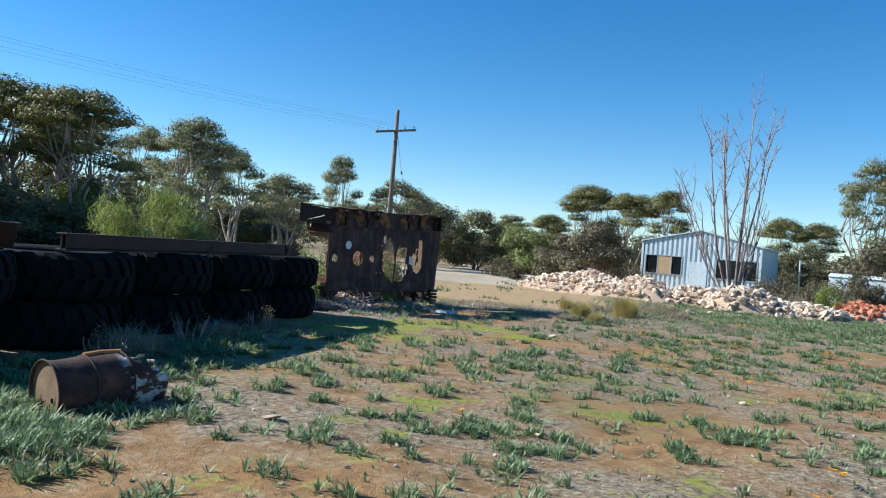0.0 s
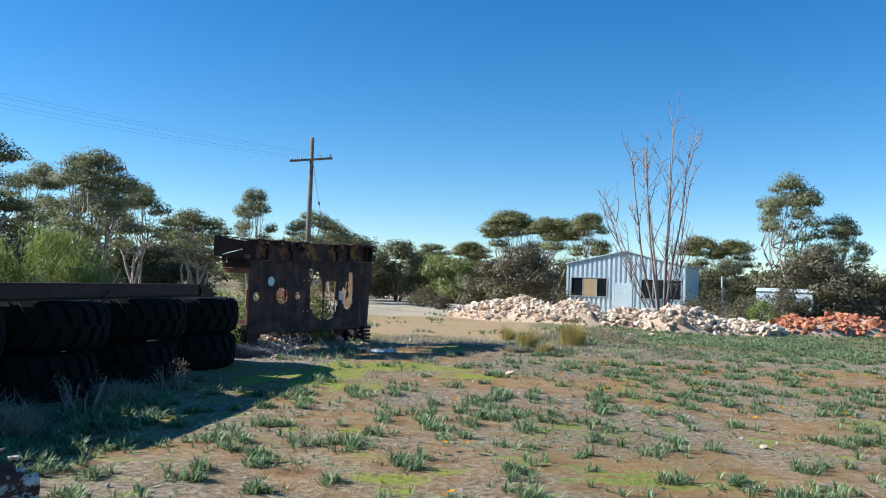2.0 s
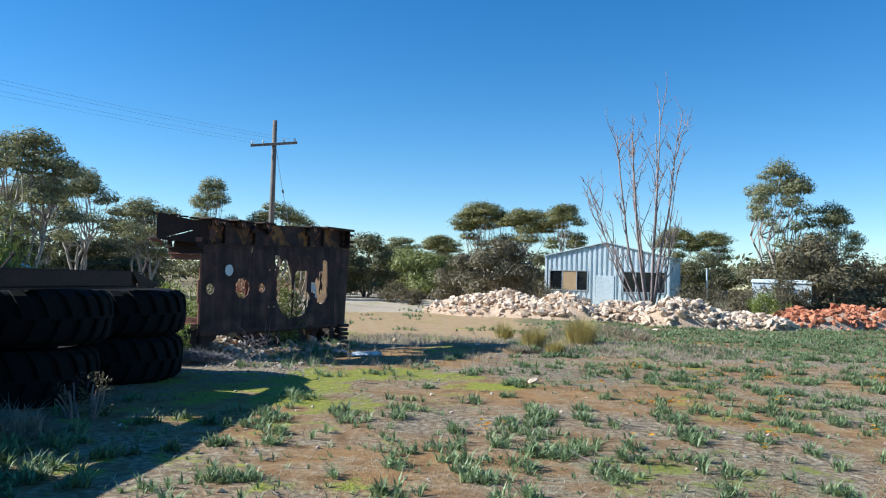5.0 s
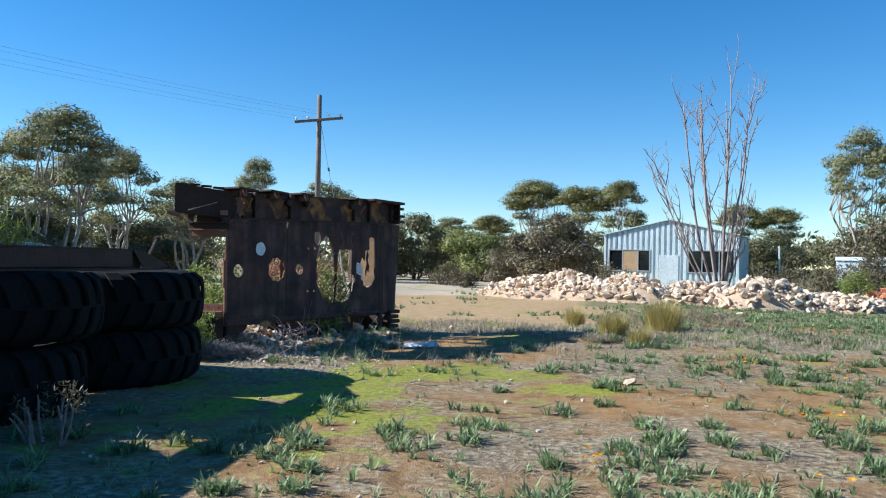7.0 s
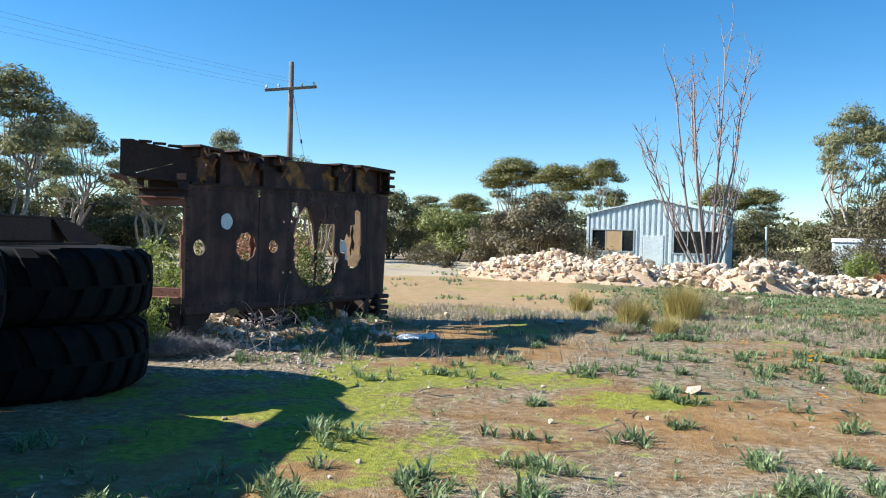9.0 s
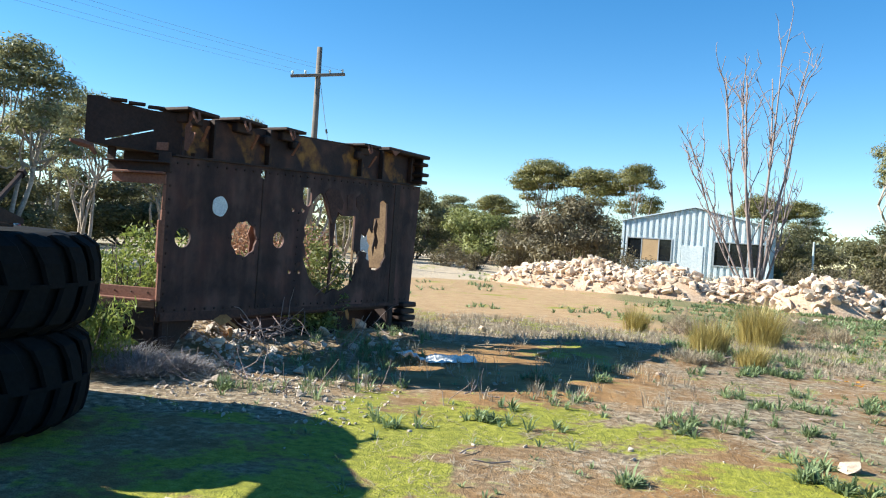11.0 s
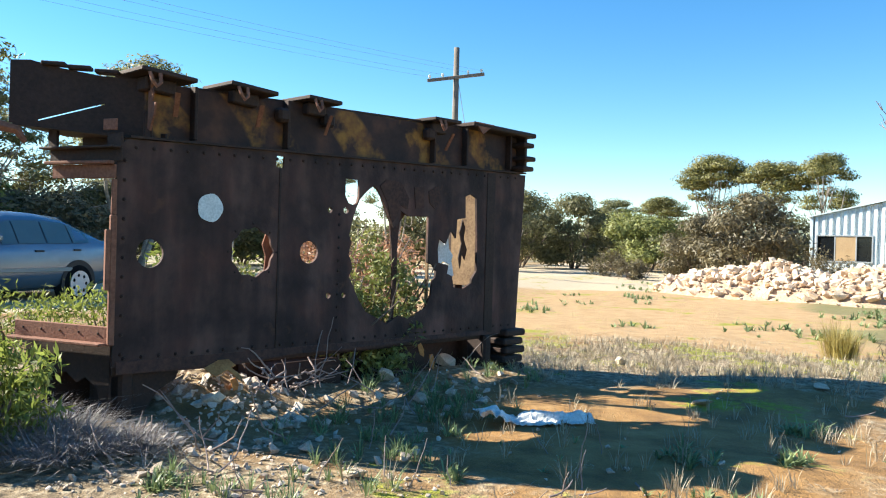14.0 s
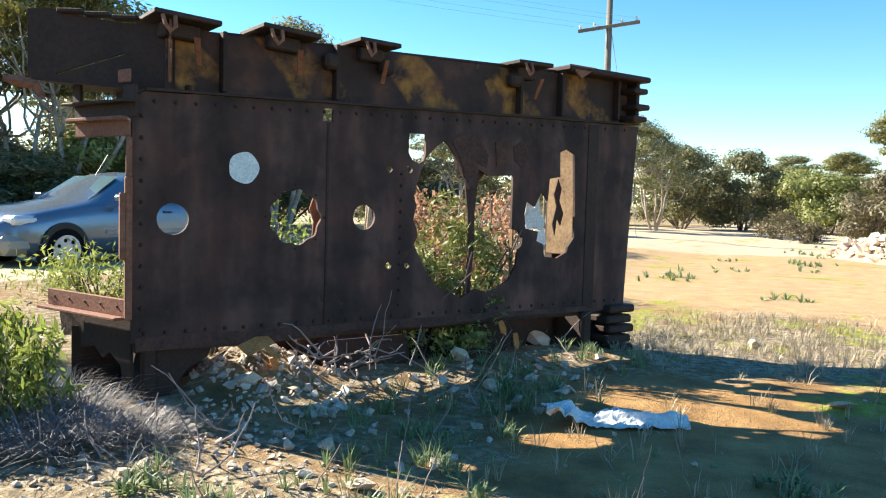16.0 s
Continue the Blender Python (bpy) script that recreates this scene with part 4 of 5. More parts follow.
    flap = part("torn_flap", Shape().box(-0.11, 0.11, -0.05, 0.05, -0.004, 0.004).box(0.02, 0.06, -0.16, -0.05, -0.004, 0.004), RUST_ORANGE, t, "bright orange torn rust flap")
    flap.matrix_basis = pose(0.5, -0.06, 0.37, 35, -14, 20)
    for x, z, r in ((0.64, 0.22, 60), (2.48, 0.33, 55), (2.62, 0.22, 70)):
        rag = part("rust_rag", plate([(-0.07, -0.02), (0.03, -0.03), (0.08, 0.0), (0.02, 0.025), (-0.06, 0.02)], [], -0.004, 0.004), RUST_ORANGE, t, "curled orange strip of torn rust")
        rag.matrix_basis = pose(x, -0.04, z, 20, r, 15)
    # members behind the cut-outs
    # Thin brown-red patches on the front plate stand in for rusty holes.
    for patch in ([(1.98, 1.7), (2.05, 1.76), (2.22, 1.75), (2.32, 1.62), (2.3, 1.53), (2.22, 1.56), (2.18, 1.46), (2.12, 1.4), (2.07, 1.56)], [(2.38, 1.72), (2.5, 1.74), (2.5, 1.55), (2.4, 1.54)], [(2.56, 1.7), (2.68, 1.76), (2.72, 1.63), (2.64, 1.55), (2.57, 1.6)]):
        part("hole_patch", plate(patch, [], -0.006, 0.0), DRUM_RUST, front, "thin brown-red patch standing in for a dark rusty hole")
    part("inner_web", Shape().box(3.25, 3.27, 0.03, 0.34, 0.86, 1.74, None, 0.005), RUST_TAN, t, "sunlit tan inner web plate")
    part("inner_web", Shape().box(2.60, 2.615, 0.023, 0.06, 0.62, 1.48, None, 0.004), RUST_TAN, t)
    # Dark plate added before the tan web to show its crack.
    part("web_crack", plate([(3.14, 1.48), (3.18, 1.4), (3.16, 1.3), (3.21, 1.2), (3.18, 1.1), (3.14, 1.16), (3.12, 1.02), (3.09, 1.12), (3.13, 1.26), (3.1, 1.36)], [], 0.1, 0.11), RUST, t, "dark ragged plate standing in for a crack in the web")
    part("hanging_scrap", plate([(2.78, 1.3), (2.86, 1.24), (2.9, 1.33), (2.93, 1.2), (2.98, 1.14), (2.95, 1.06), (2.85, 1.09), (2.79, 1.05), (2.76, 1.16)], [], 0.07, 0.085), SHEET_WHITE, t, "pale scrap of painted metal")
    part("hanging_scrap", plate([(2.9, 1.07), (3.0, 1.08), (3.03, 0.96), (2.96, 0.93), (2.9, 0.98)], [], 0.1, 0.12), SHEET_WHITE, t, "pale scrap of painted metal")
    part("torn_web", plate([(2.0, 1.72), (2.2, 1.74), (2.36, 1.66), (2.34, 1.5), (2.27, 1.42), (2.245, 1.2), (2.25, 0.95), (2.22, 0.6), (2.19, 0.6), (2.2, 0.95), (2.18, 1.2), (2.15, 1.42), (2.06, 1.58)], [], 0.05, 0.065), DRUM_RUST, t, "torn brown-red web hanging in the cut-out")
    # Block added to keep the gap below the bay dark.
    part("under_shade_block", Shape().box(-0.15, 0.3, 0.36, 0.5, -0.05, 0.44, None, 0.05), RUST, t)
    part("torn_web", plate([(0.93, 1.0), (1.0, 1.02), (1.02, 1.26), (0.94, 1.28), (0.91, 1.2), (0.94, 1.12)], [], 0.08, 0.09), RUST_RED, t, "ragged rust behind the round hole")
    part("rear_frame", Shape().box(3.3, 3.4, 0.3, 0.42, 0.1, 2.2, None, 0.015), RUST, t)
    # Rails added low at the back to keep sun from under the box.
    part("rear_sun_block", Shape().box(0.95, 3.84, 0.3, 0.42, 0.0, 0.42, None, 0.015), RUST, t)
    part("rear_sun_block", Shape().box(-0.2, 0.32, 0.3, 0.42, 0.3, 0.42, None, 0.015), RUST, t)
    # Low rear plates inferred from the dark underside; they block the sun.
    part("rear_skirt", plate([(-0.42, 0.46), (0.36, 0.44), (0.34, 0.3), (0.4, 0.2), (0.36, -0.05), (-0.42, -0.05)], [], 0.55, 0.565), RUST, t, "dark rusted rear skirt plate")
    part("rear_skirt", plate([(0.8, 0.4), (1.2, 0.4), (1.2, -0.05), (0.88, -0.05), (0.84, 0.12), (0.78, 0.2)], [], 0.5, 0.515), RUST, t, "dark rusted rear skirt plate")
    part("side_plate", Shape().box(3.84, 3.87, 0.022, 0.42, 0.4, 1.95, None, 0.004), RUST, t)


steel_box()


# ---- tyres ----
def tyre(R=0.98, H=0.58):
    t = thing("tyre", pose(0, 0, 0), "huge worn black earthmover tyre lying flat in a stack", "tyre", "stacked earthmover tyres")
    prof = [(R * 0.52, 0.1), (R * 0.6, 0.03), (R * 0.78, 0.0), (R * 0.92, 0.03), (R * 0.97, 0.09), (R * 0.975, H * 0.3), (R * 0.98, H * 0.5), (R * 0.975, H * 0.7), (R * 0.97, H - 0.09), (R * 0.92, H - 0.03), (R * 0.78, H), (R * 0.6, H - 0.03), (R * 0.52, H - 0.1), (R * 0.56, H - 0.14), (R * 0.8, H - 0.12), (R * 0.82, 0.12), (R * 0.56, 0.14)]
    n, k = 56, len(prof)
    vs = [(r * math.cos(2 * math.pi * i / n), r * math.sin(2 * math.pi * i / n), z) for i in range(n) for r, z in prof]
    fs = [(i * k + j, ((i + 1) % n) * k + j, ((i + 1) % n) * k + (j + 1) % k, i * k + (j + 1) % k) for i in range(n) for j in range(k)]
    part("carcass", Shape().add(vs, fs), RUBBER, t, smooth=True)
    lugs = Shape()
    m = 26
    for i in range(m):
        for half in (0, 1):
            a0 = 2 * math.pi * (i + 0.5 * half) / m
            line = [(R * 0.90, 0.018), (R * 0.985, 0.07), (R * 1.005, H * 0.28), (R * 1.01, H * 0.52)]
            if half:
                line = [(r, H - z) for r, z in line]
            w, pts = 0.078, []
            for q, (r, z) in enumerate(line):
                a = a0 + 0.045 * q
                for s in (-1, 1):
                    pts.append((r * math.cos(a + s * w), r * math.sin(a + s * w), z))
                for s in (-1, 1):
                    pts.append(((r + 0.02) * math.cos(a + s * w * 0.82), (r + 0.02) * math.sin(a + s * w * 0.82), z + (0.0 if 0 < q else (0.01 if half else -0.01))))
            f = []
            for q in range(3):
                o = q * 4
                f += [(o + 2, o + 3, o + 7, o + 6), (o, o + 2, o + 6, o + 4), (o + 3, o + 1, o + 5, o + 7)]
            f += [(0, 1, 3, 2), (12, 14, 15, 13)]
            lugs.add(pts, f)
    part("tread", lugs, RUBBER, t)
    return t


first = tyre()
first.matrix_world = pose(-4.5, 13.06, -0.01, 0.6, 0, 10)
for k, (x, y) in enumerate(((-4.47, 13.04), (-4.45, 11.06), (-4.5, 9.08), (-4.46, 7.1), (-4.5, 5.12), (-4.55, 3.14))):
    z = 0.0
    if k:
        copy_thing(first, Matrix.LocRotScale((x - 0.06, y - 0.03, -0.01), Euler((0, 0.01, 0.65 * k)), (0.95, 0.95, 1.0)))
    copy_thing(first, pose(x - 0.03, y + 0.06, 0.575, 0.8 * (-1) ** k, 0.6, 71 * k + 20))


def steel_beam():
    t = thing("steel_beam", pose(-3.88, 6.6, 1.165, 0.0, 0, -0.3), "long rusted steel channel beam lying on the tyre stacks", "steel beam")
    L = 6.0
    part("web", Shape().box(-0.012, 0.012, 0, L, 0.0, 0.2, None, 0.004), RUST, t)
    part("flange", Shape().box(-0.075, 0.075, 0, L, 0.188, 0.205, None, 0.004), RUST, t)
    part("flange", Shape().box(-0.075, 0.075, 0, L + 0.35, 0.0, 0.02, None, 0.004), RUST, t)
    part("side_plate", Shape().box(0.06, 0.072, 0, L - 0.25, 0.03, 0.19, None, 0.004), RUST, t)
    part("bent_end", Shape().add([(0.08, L - 0.25, 0.2), (0.082, L, 0.17), (0.08, L + 0.42, 0.05), (0.08, L + 0.42, 0.02), (0.08, L - 0.05, 0.022), (0.066, L - 0.25, 0.2), (0.066, L, 0.17), (0.066, L + 0.42, 0.05), (0.066, L + 0.42, 0.02), (0.066, L - 0.05, 0.022)], [(0, 1, 4), (1, 2, 3, 4), (5, 9, 6), (6, 9, 8, 7), (0, 5, 6, 1), (1, 6, 7, 2), (2, 7, 8, 3), (3, 8, 9, 4), (4, 9, 5, 0)]), RUST, t)


steel_beam()


def bar(x0, x1, r, label):
    a = Vector(x0)
    t = thing("steel_bar", Matrix.Translation(a), label, "scrap metal")
    d = Vector(x1) - a
    part("bar", Shape().tube([(0, 0, 0), d * 0.5, d], r, 6), RUST, t)
    part("bar_end", Shape().tube([d * 0.97, d * 1.02], r * 1.7, 6), RUST, t)


bar((-4.0, 12.95, 1.18), (-4.15, 13.5, 1.5), 0.018, "rusted bar leaning up off the end tyre")
bar((-3.62, 9.3, 1.05), (-3.95, 10.3, 1.5), 0.012, "thin rusted rod propped against the tyres")


def bucket():
    t = thing("rusty_bucket", pose(-4.35, 6.1, 1.165, 0, 0, 20), "battered dark rusted tub standing on a tyre", "tub")
    n = 18
    vs, fs = [], []
    prof = [(0.0, 0.01), (0.2, 0.0), (0.24, 0.26), (0.26, 0.275), (0.225, 0.26), (0.19, 0.02), (0.0, 0.02)]
    for i in range(n):
        a = 2 * math.pi * i / n
        vs += [(r * math.cos(a), r * math.sin(a), z) for r, z in prof]
    k = len(prof)
    fs = [(i * k + j, ((i + 1) % n) * k + j, ((i + 1) % n) * k + j + 1, i * k + j + 1) for i in range(n) for j in range(k - 1)]
    part("tub", Shape().add(vs, fs), RUST, t, smooth=True)
    part("rim", Shape().tube([(0.26 * math.cos(a), 0.26 * math.sin(a), 0.272) for a in (i * 2 * math.pi / 18 for i in range(19))], 0.012, 6, False), RUST, t)


bucket()


def drum():
    t = thing("oil_drum", Matrix.LocRotScale((-1.88, 4.12, height(-1.6, 4.38) + 0.15), Euler((0, radians(87), radians(66))), (0.86, 0.86, 1.08)), "rusted-through oil drum lying on its side in weeds", "drum")
    n, R = 30, 0.285
    shell, hoop = Shape(), Shape()
    rows_ = 14
    pts = {}
    for j in range(rows_ + 1):
        z = 0.88 * j / rows_
        for i in range(n):
            a = 2 * math.pi * i / n
            dent = 1 - 0.10 * max(0, nz(math.cos(a) * 1.3, z * 4, 1.0, 3)) - (0.12 * max(0, math.cos(a - 3.2)) * smoothstep(0.5, 0.85, z))
            pts[j, i] = (R * dent * math.cos(a), R * dent * math.sin(a), z)
    order = [(j, i) for j in range(rows_ + 1) for i in range(n)]
    idx = {q: k for k, q in enumerate(order)}
    gone = lambda j, i: (j >= 9 and 12 <= i <= 16 + (j % 3)) or (j == 5 and i in (13, 14)) or (j >= 12 and 9 <= i <= 20 and (i + j) % 2)
    fs = [(idx[j, i], idx[j, (i + 1) % n], idx[j + 1, (i + 1) % n], idx[j + 1, i]) for j in range(rows_) for i in range(n) if not gone(j, i)]
    body = part("shell", Shape().add([pts[q] for q in order], fs), DRUM_SKIN, t, "rust-brown shell eaten through in holes, with flakes of white paint", smooth=True)
    s = body.modifiers.new("thickness", "SOLIDIFY")
    s.thickness = 0.006
    for z in (0.0, 0.3, 0.59):
        part("hoop", Shape().tube([(R * 1.02 * math.cos(a), R * 1.02 * math.sin(a), z) for a in (i * 2 * math.pi / 30 for i in range(31))], 0.008, 6, False), DRUM_RUST, t)
    part("lid", plate(ring(0, 0, R * 0.97, 26), [ring(0.08, 0.1, 0.03, 8)], 0.0, 0.008), RUST_TAN, t, "tan rusted drum end").matrix_basis = pose(0, 0, 0.02, 90, 0, 0)
    part("torn_edge", Shape().tube([(-0.29, 0.02, 0.30), (-0.30, 0.04, 0.45), (-0.285, 0.03, 0.6), (-0.25, 0.0, 0.62)], [0.03, 0.022, 0.028, 0.015], 6), RUST_ORANGE, t, "pale curled edge of torn steel")


drum()


# ---- rubble ----
def stone_mesh(name, seed, mat_, n=14, squash=(1.0, 0.8, 0.6)):
    r = random.Random(seed)
    bm = bmesh.new()
    for _ in range(n):
        v = Vector((r.gauss(0, 1), r.gauss(0, 1), r.gauss(0, 1))).normalized() * r.uniform(0.8, 1.0)
        bm.verts.new((v.x * squash[0], v.y * squash[1], v.z * squash[2]))
    h = bmesh.ops.convex_hull(bm, input=bm.verts[:])
    bmesh.ops.delete(bm, geom=[g for g in h["geom_interior"] if isinstance(g, bmesh.types.BMVert)], context="VERTS")
    me = bpy.data.meshes.new(name)
    bm.to_mesh(me)
    bm.free()
    me.materials.append(mat_)
    return me


def heap(name, label, bumps, single, rest, count, more, small, big, seed, part_name):
    """bumps: x, y, radius x, radius y, height, turn."""
    r = random.Random(seed)
    def top(x, y):
        z = 0.0
        for bx, by, rx, ry, h, turn in bumps:
            c, s = math.cos(turn), math.sin(turn)
            u, v = ((x - bx) * c + (y - by) * s) / rx, (-(x - bx) * s + (y - by) * c) / ry
            q = max(0.0, 1 - (u * u + v * v))
            z = max(z, h * q ** 0.75)
        return z * (0.85 + 0.4 * nz(x, y, 0.9, 2.0))
    bx, by = bumps[0][0], bumps[0][1]
    t = thing(name, pose(bx, by, 0), label, "rubble")
    x0, x1 = min(b[0] - max(b[2], b[3]) for b in bumps), max(b[0] + max(b[2], b[3]) for b in bumps)
    y0, y1 = min(b[1] - max(b[2], b[3]) for b in bumps), max(b[1] + max(b[2], b[3]) for b in bumps)
    step = 0.22
    nx, ny = int((x1 - x0) / step) + 2, int((y1 - y0) / step) + 2
    vs = [(x0 + i * step - bx, y0 + j * step - by, max(top(x0 + i * step, y0 + j * step) - 0.06, -0.15) + 0.05 * nz(i, j, 0.7)) for j in range(ny) for i in range(nx)]
    keep = [(j * nx + i, j * nx + i + 1, (j + 1) * nx + i + 1, (j + 1) * nx + i) for j in range(ny - 1) for i in range(nx - 1)]
    keep = [f for f in keep if max(vs[k][2] for k in f) > -0.04]
    part("earth_core", Shape().add(vs, keep), RUBBLE_EARTH, t, smooth=True)
    kinds = [stone_mesh(part_name, seed * 10 + k, single, 11, (1.0, r.uniform(0.6, 0.95), r.uniform(0.5, 0.8))) for k in range(8)]
    spots = []
    while len(spots) < count + more:
        x, y = r.uniform(x0, x1), r.uniform(y0, y1)
        z = top(x, y)
        if z > 0.05 or (z > 0 and r.random() < 0.3):
            spots.append((x, y, z))
    spots.sort(key=lambda p: p[1] + 0.15 * abs(p[0]))
    joined = Shape()
    for k, (x, y, z) in enumerate(spots):
        s = small + (big - small) * r.random() ** 2.6
        m = Matrix.LocRotScale((x - bx, y - by, z + s * 0.1), Euler((r.uniform(-0.6, 0.6), r.uniform(-0.6, 0.6), r.uniform(0, 6.3))), (s, s, s))
        if k < count:
            ob = new(part_name, kinds[k % 8])
            ob.parent = t
            ob.matrix_basis = m
        else:
            me = kinds[k % 8]
            joined.add([m @ q.co for q in me.vertices], [tuple(f.vertices) for f in me.polygons])
    tagged(part("loose_rubble", joined, rest, t), kind="stuff")


heap("rubble_heap", "long heap of broken pinkish-white limestone blocks", ((0.0, 36.6, 3.6, 1.7, 1.0, -0.55), (2.4, 35.0, 3.2, 1.6, 1.0, -0.5), (4.6, 34.4, 2.6, 1.5, 0.85, -0.3)), STONE, STONE_REST, 290, 1500, 0.05, 0.27, 3, "stone")
heap("rubble_heap", "smaller heap of broken limestone blocks with dark gaps", ((6.7, 31.9, 1.6, 1.2, 1.05, 0.1), (8.2, 31.9, 1.5, 1.1, 0.6, 0.1), (9.3, 31.6, 1.2, 0.9, 0.45, 0.1)), STONE, STONE_REST, 200, 500, 0.05, 0.29, 4, "stone")
heap("brick_heap", "heap of broken orange-red bricks and rubble", ((11.6, 33.6, 1.9, 1.5, 0.8, 0.2), (13.6, 34.4, 2.2, 1.5, 0.85, 0.2)), RED_STONE, RED_REST, 180, 420, 0.06, 0.26, 6, "brick")


# ---- shed ----
def shed():
    t = thing("shed", pose(2.6, 53.1, 0, 0, 0, -16.5), "pale blue-grey corrugated steel shed with low gable roof", "shed")
    L, eave, peak, depth = 7.36, 3.1, 3.92, 7.0
    ends = [(0.26, 2.56, 1.05, 2.2), (4.75, 7.15, 1.02, 2.2)]
    def roof_z(u):
        return eave + (peak - eave) * (1 - abs(u - L / 2) / (L / 2))
    wall = Shape()
    pitch = 0.31
    u = 0.0
    prof = ((0.0, 0.09), (0.11, 0.09), (0.145, 0.0), (0.275, 0.0))
    cols = []
    while u < L - 0.01:
        pts = [(u + a, d) for a, d in prof] + [(u + pitch, 0.09)]
        cols += [(pts[i], pts[i + 1]) for i in range(4)]
        u += pitch
    for (a, da), (b, db) in cols:
        b = min(b, L)
        mid = (a + b) / 2
        spans = [(-0.1, None)]
        for w0, w1, z0, z1 in ends:
            if w0 < mid < w1:
                spans = [(-0.1, z0), (z1, None)]
        for z0, z1 in spans:
            za, zb = (roof_z(a), roof_z(b)) if z1 is None else (z1, z1)
            wall.add([(a, da, z0), (b, db, z0), (b, db, zb), (a, da, za)], [(0, 1, 2, 3)])
    part("front_wall", wall, SHEET_STEEL, t, "corrugated pale steel wall", weld=True)
    for x, y0, y1 in ((0.0, 0.05, depth), (L, 0.05, depth)):
        side = Shape()
        v = y0
        while v < y1:
            for (a, da), (b, db) in zip(prof, prof[1:] + ((pitch, 0.09),)):
                s = -1 if x == 0 else 1
                side.add([(x - s * da, v + a, -0.1), (x - s * db, v + b, -0.1), (x - s * db, v + b, eave), (x - s * da, v + a, eave)], [(0, 1, 2, 3)])
            v += pitch
        part("side_wall", side, SHEET_STEEL, t, weld=True)
    part("back_wall", Shape().add([(0, depth, -0.1), (L, depth, -0.1), (L, depth, eave), (L / 2, depth, peak), (0, depth, eave), (0, depth + 0.05, -0.1), (L, depth + 0.05, -0.1), (L, depth + 0.05, eave), (L / 2, depth + 0.05, peak), (0, depth + 0.05, eave)], [(0, 1, 2, 3, 4), (9, 8, 7, 6, 5), (0, 5, 6, 1), (1, 6, 7, 2), (2, 7, 8, 3), (3, 8, 9, 4), (4, 9, 5, 0)]), SHEET_STEEL, t)
    for s in (0, 1):
        a, za = (-0.15, eave - 0.03) if s == 0 else (L + 0.15, eave - 0.03)
        r = Shape().add([(a, -0.12, za), (L / 2, -0.12, peak + 0.03), (L / 2, depth + 0.15, peak + 0.03), (a, depth + 0.15, za), (a, -0.12, za + 0.06), (L / 2, -0.12, peak + 0.09), (L / 2, depth + 0.15, peak + 0.09), (a, depth + 0.15, za + 0.06)], [(3, 2, 1, 0), (4, 5, 6, 7), (0, 1, 5, 4), (1, 2, 6, 5), (2, 3, 7, 6), (3, 0, 4, 7)])
        part("roof", r, TRIM_STEEL, t)
    for x in (0.0, L):
        part("corner_trim", Shape().box(x - 0.07, x + 0.07, -0.03, 0.1, -0.1, eave - 0.04, None, 0.01), TRIM_STEEL, t)
    for k, (w0, w1, z0, z1) in enumerate(ends):
        w = part("window", Shape().box(w0 - 0.06, w1 + 0.06, -0.03, 0.09, z1, z1 + 0.06).box(w0 - 0.06, w1 + 0.06, -0.04, 0.09, z0 - 0.06, z0).box(w0 - 0.06, w0, -0.03, 0.09, z0, z1).box(w1, w1 + 0.06, -0.03, 0.09, z0, z1), FRAME_ALU, t, "aluminium window frame")
        cuts = (0.0, 0.33, 0.72, 1.0) if k == 0 else (0.0, 0.3, 0.68, 1.0)
        for i in range(3):
            a, b = w0 + (w1 - w0) * cuts[i], w0 + (w1 - w0) * cuts[i + 1]
            if k == 0 and i == 1:
                part("plywood_sheet", Shape().box(a + 0.02, b - 0.02, 0.0, 0.03, z0 + 0.01, z1 - 0.01, None, 0.004), PLY, w, "tan plywood boarding")
            else:
                part("pane", Shape().box(a + 0.02, b - 0.02, 0.03, 0.045, z0 + 0.01, z1 - 0.01), SHED_GLASS, w, "dark window pane")
            if i:
                part("mullion", Shape().box(a - 0.025, a + 0.025, -0.01, 0.06, z0, z1), FRAME_ALU, w)
    part("flat_panel", Shape().box(3.1, 4.2, -0.03, -0.002, 0.2, 1.95, None, 0.01), SHEET_STEEL, t, "flat pale steel door panel")


shed()


def fence_post(x, y, h, r, mat_, label):
    t = thing("fence_post", pose(x, y, height(x, y) - 0.1, 1.0, -1.0), label, "post", "posts beside the shed")
    part("post", Shape().tube([(0, 0, 0), (0, 0, h)], r, 10), mat_, t)
    part("cap", Shape().tube([(0, 0, h), (0, 0, h + 0.03), (0, 0, h + 0.05)], [r * 1.12, r * 1.12, r * 0.6], 10), mat_, t)


fence_post(12.1, 52.0, 2.6, 0.05, TRIM_STEEL, "tall pale post beside the shed")
fence_post(11.2, 44.0, 1.4, 0.06, POLE_WOOD, "short weathered fence post")


def white_tank():
    t = thing("white_cabin", pose(11.15, 39.5, 0, 0, 0, -18), "small white-painted cabin half hidden behind scrub", "cabin")
    part("wall", Shape().box(0, 2.4, 0, 1.8, -0.1, 1.68, None, 0.02), WHITE_PAINT, t)
    part("roof", Shape().add([(-0.05, -0.05, 1.68), (2.45, -0.05, 1.68), (2.45, 1.85, 1.68), (-0.05, 1.85, 1.68), (-0.05, 0.9, 1.84), (2.45, 0.9, 1.84)], [(3, 2, 1, 0), (0, 1, 5, 4), (2, 3, 4, 5), (1, 2, 5), (3, 0, 4)]), WHITE_PAINT, t)
    part("door", Shape().box(1.0, 1.6, -0.02, 0.0, 0.0, 1.5), TRIM_STEEL, t)


white_tank()


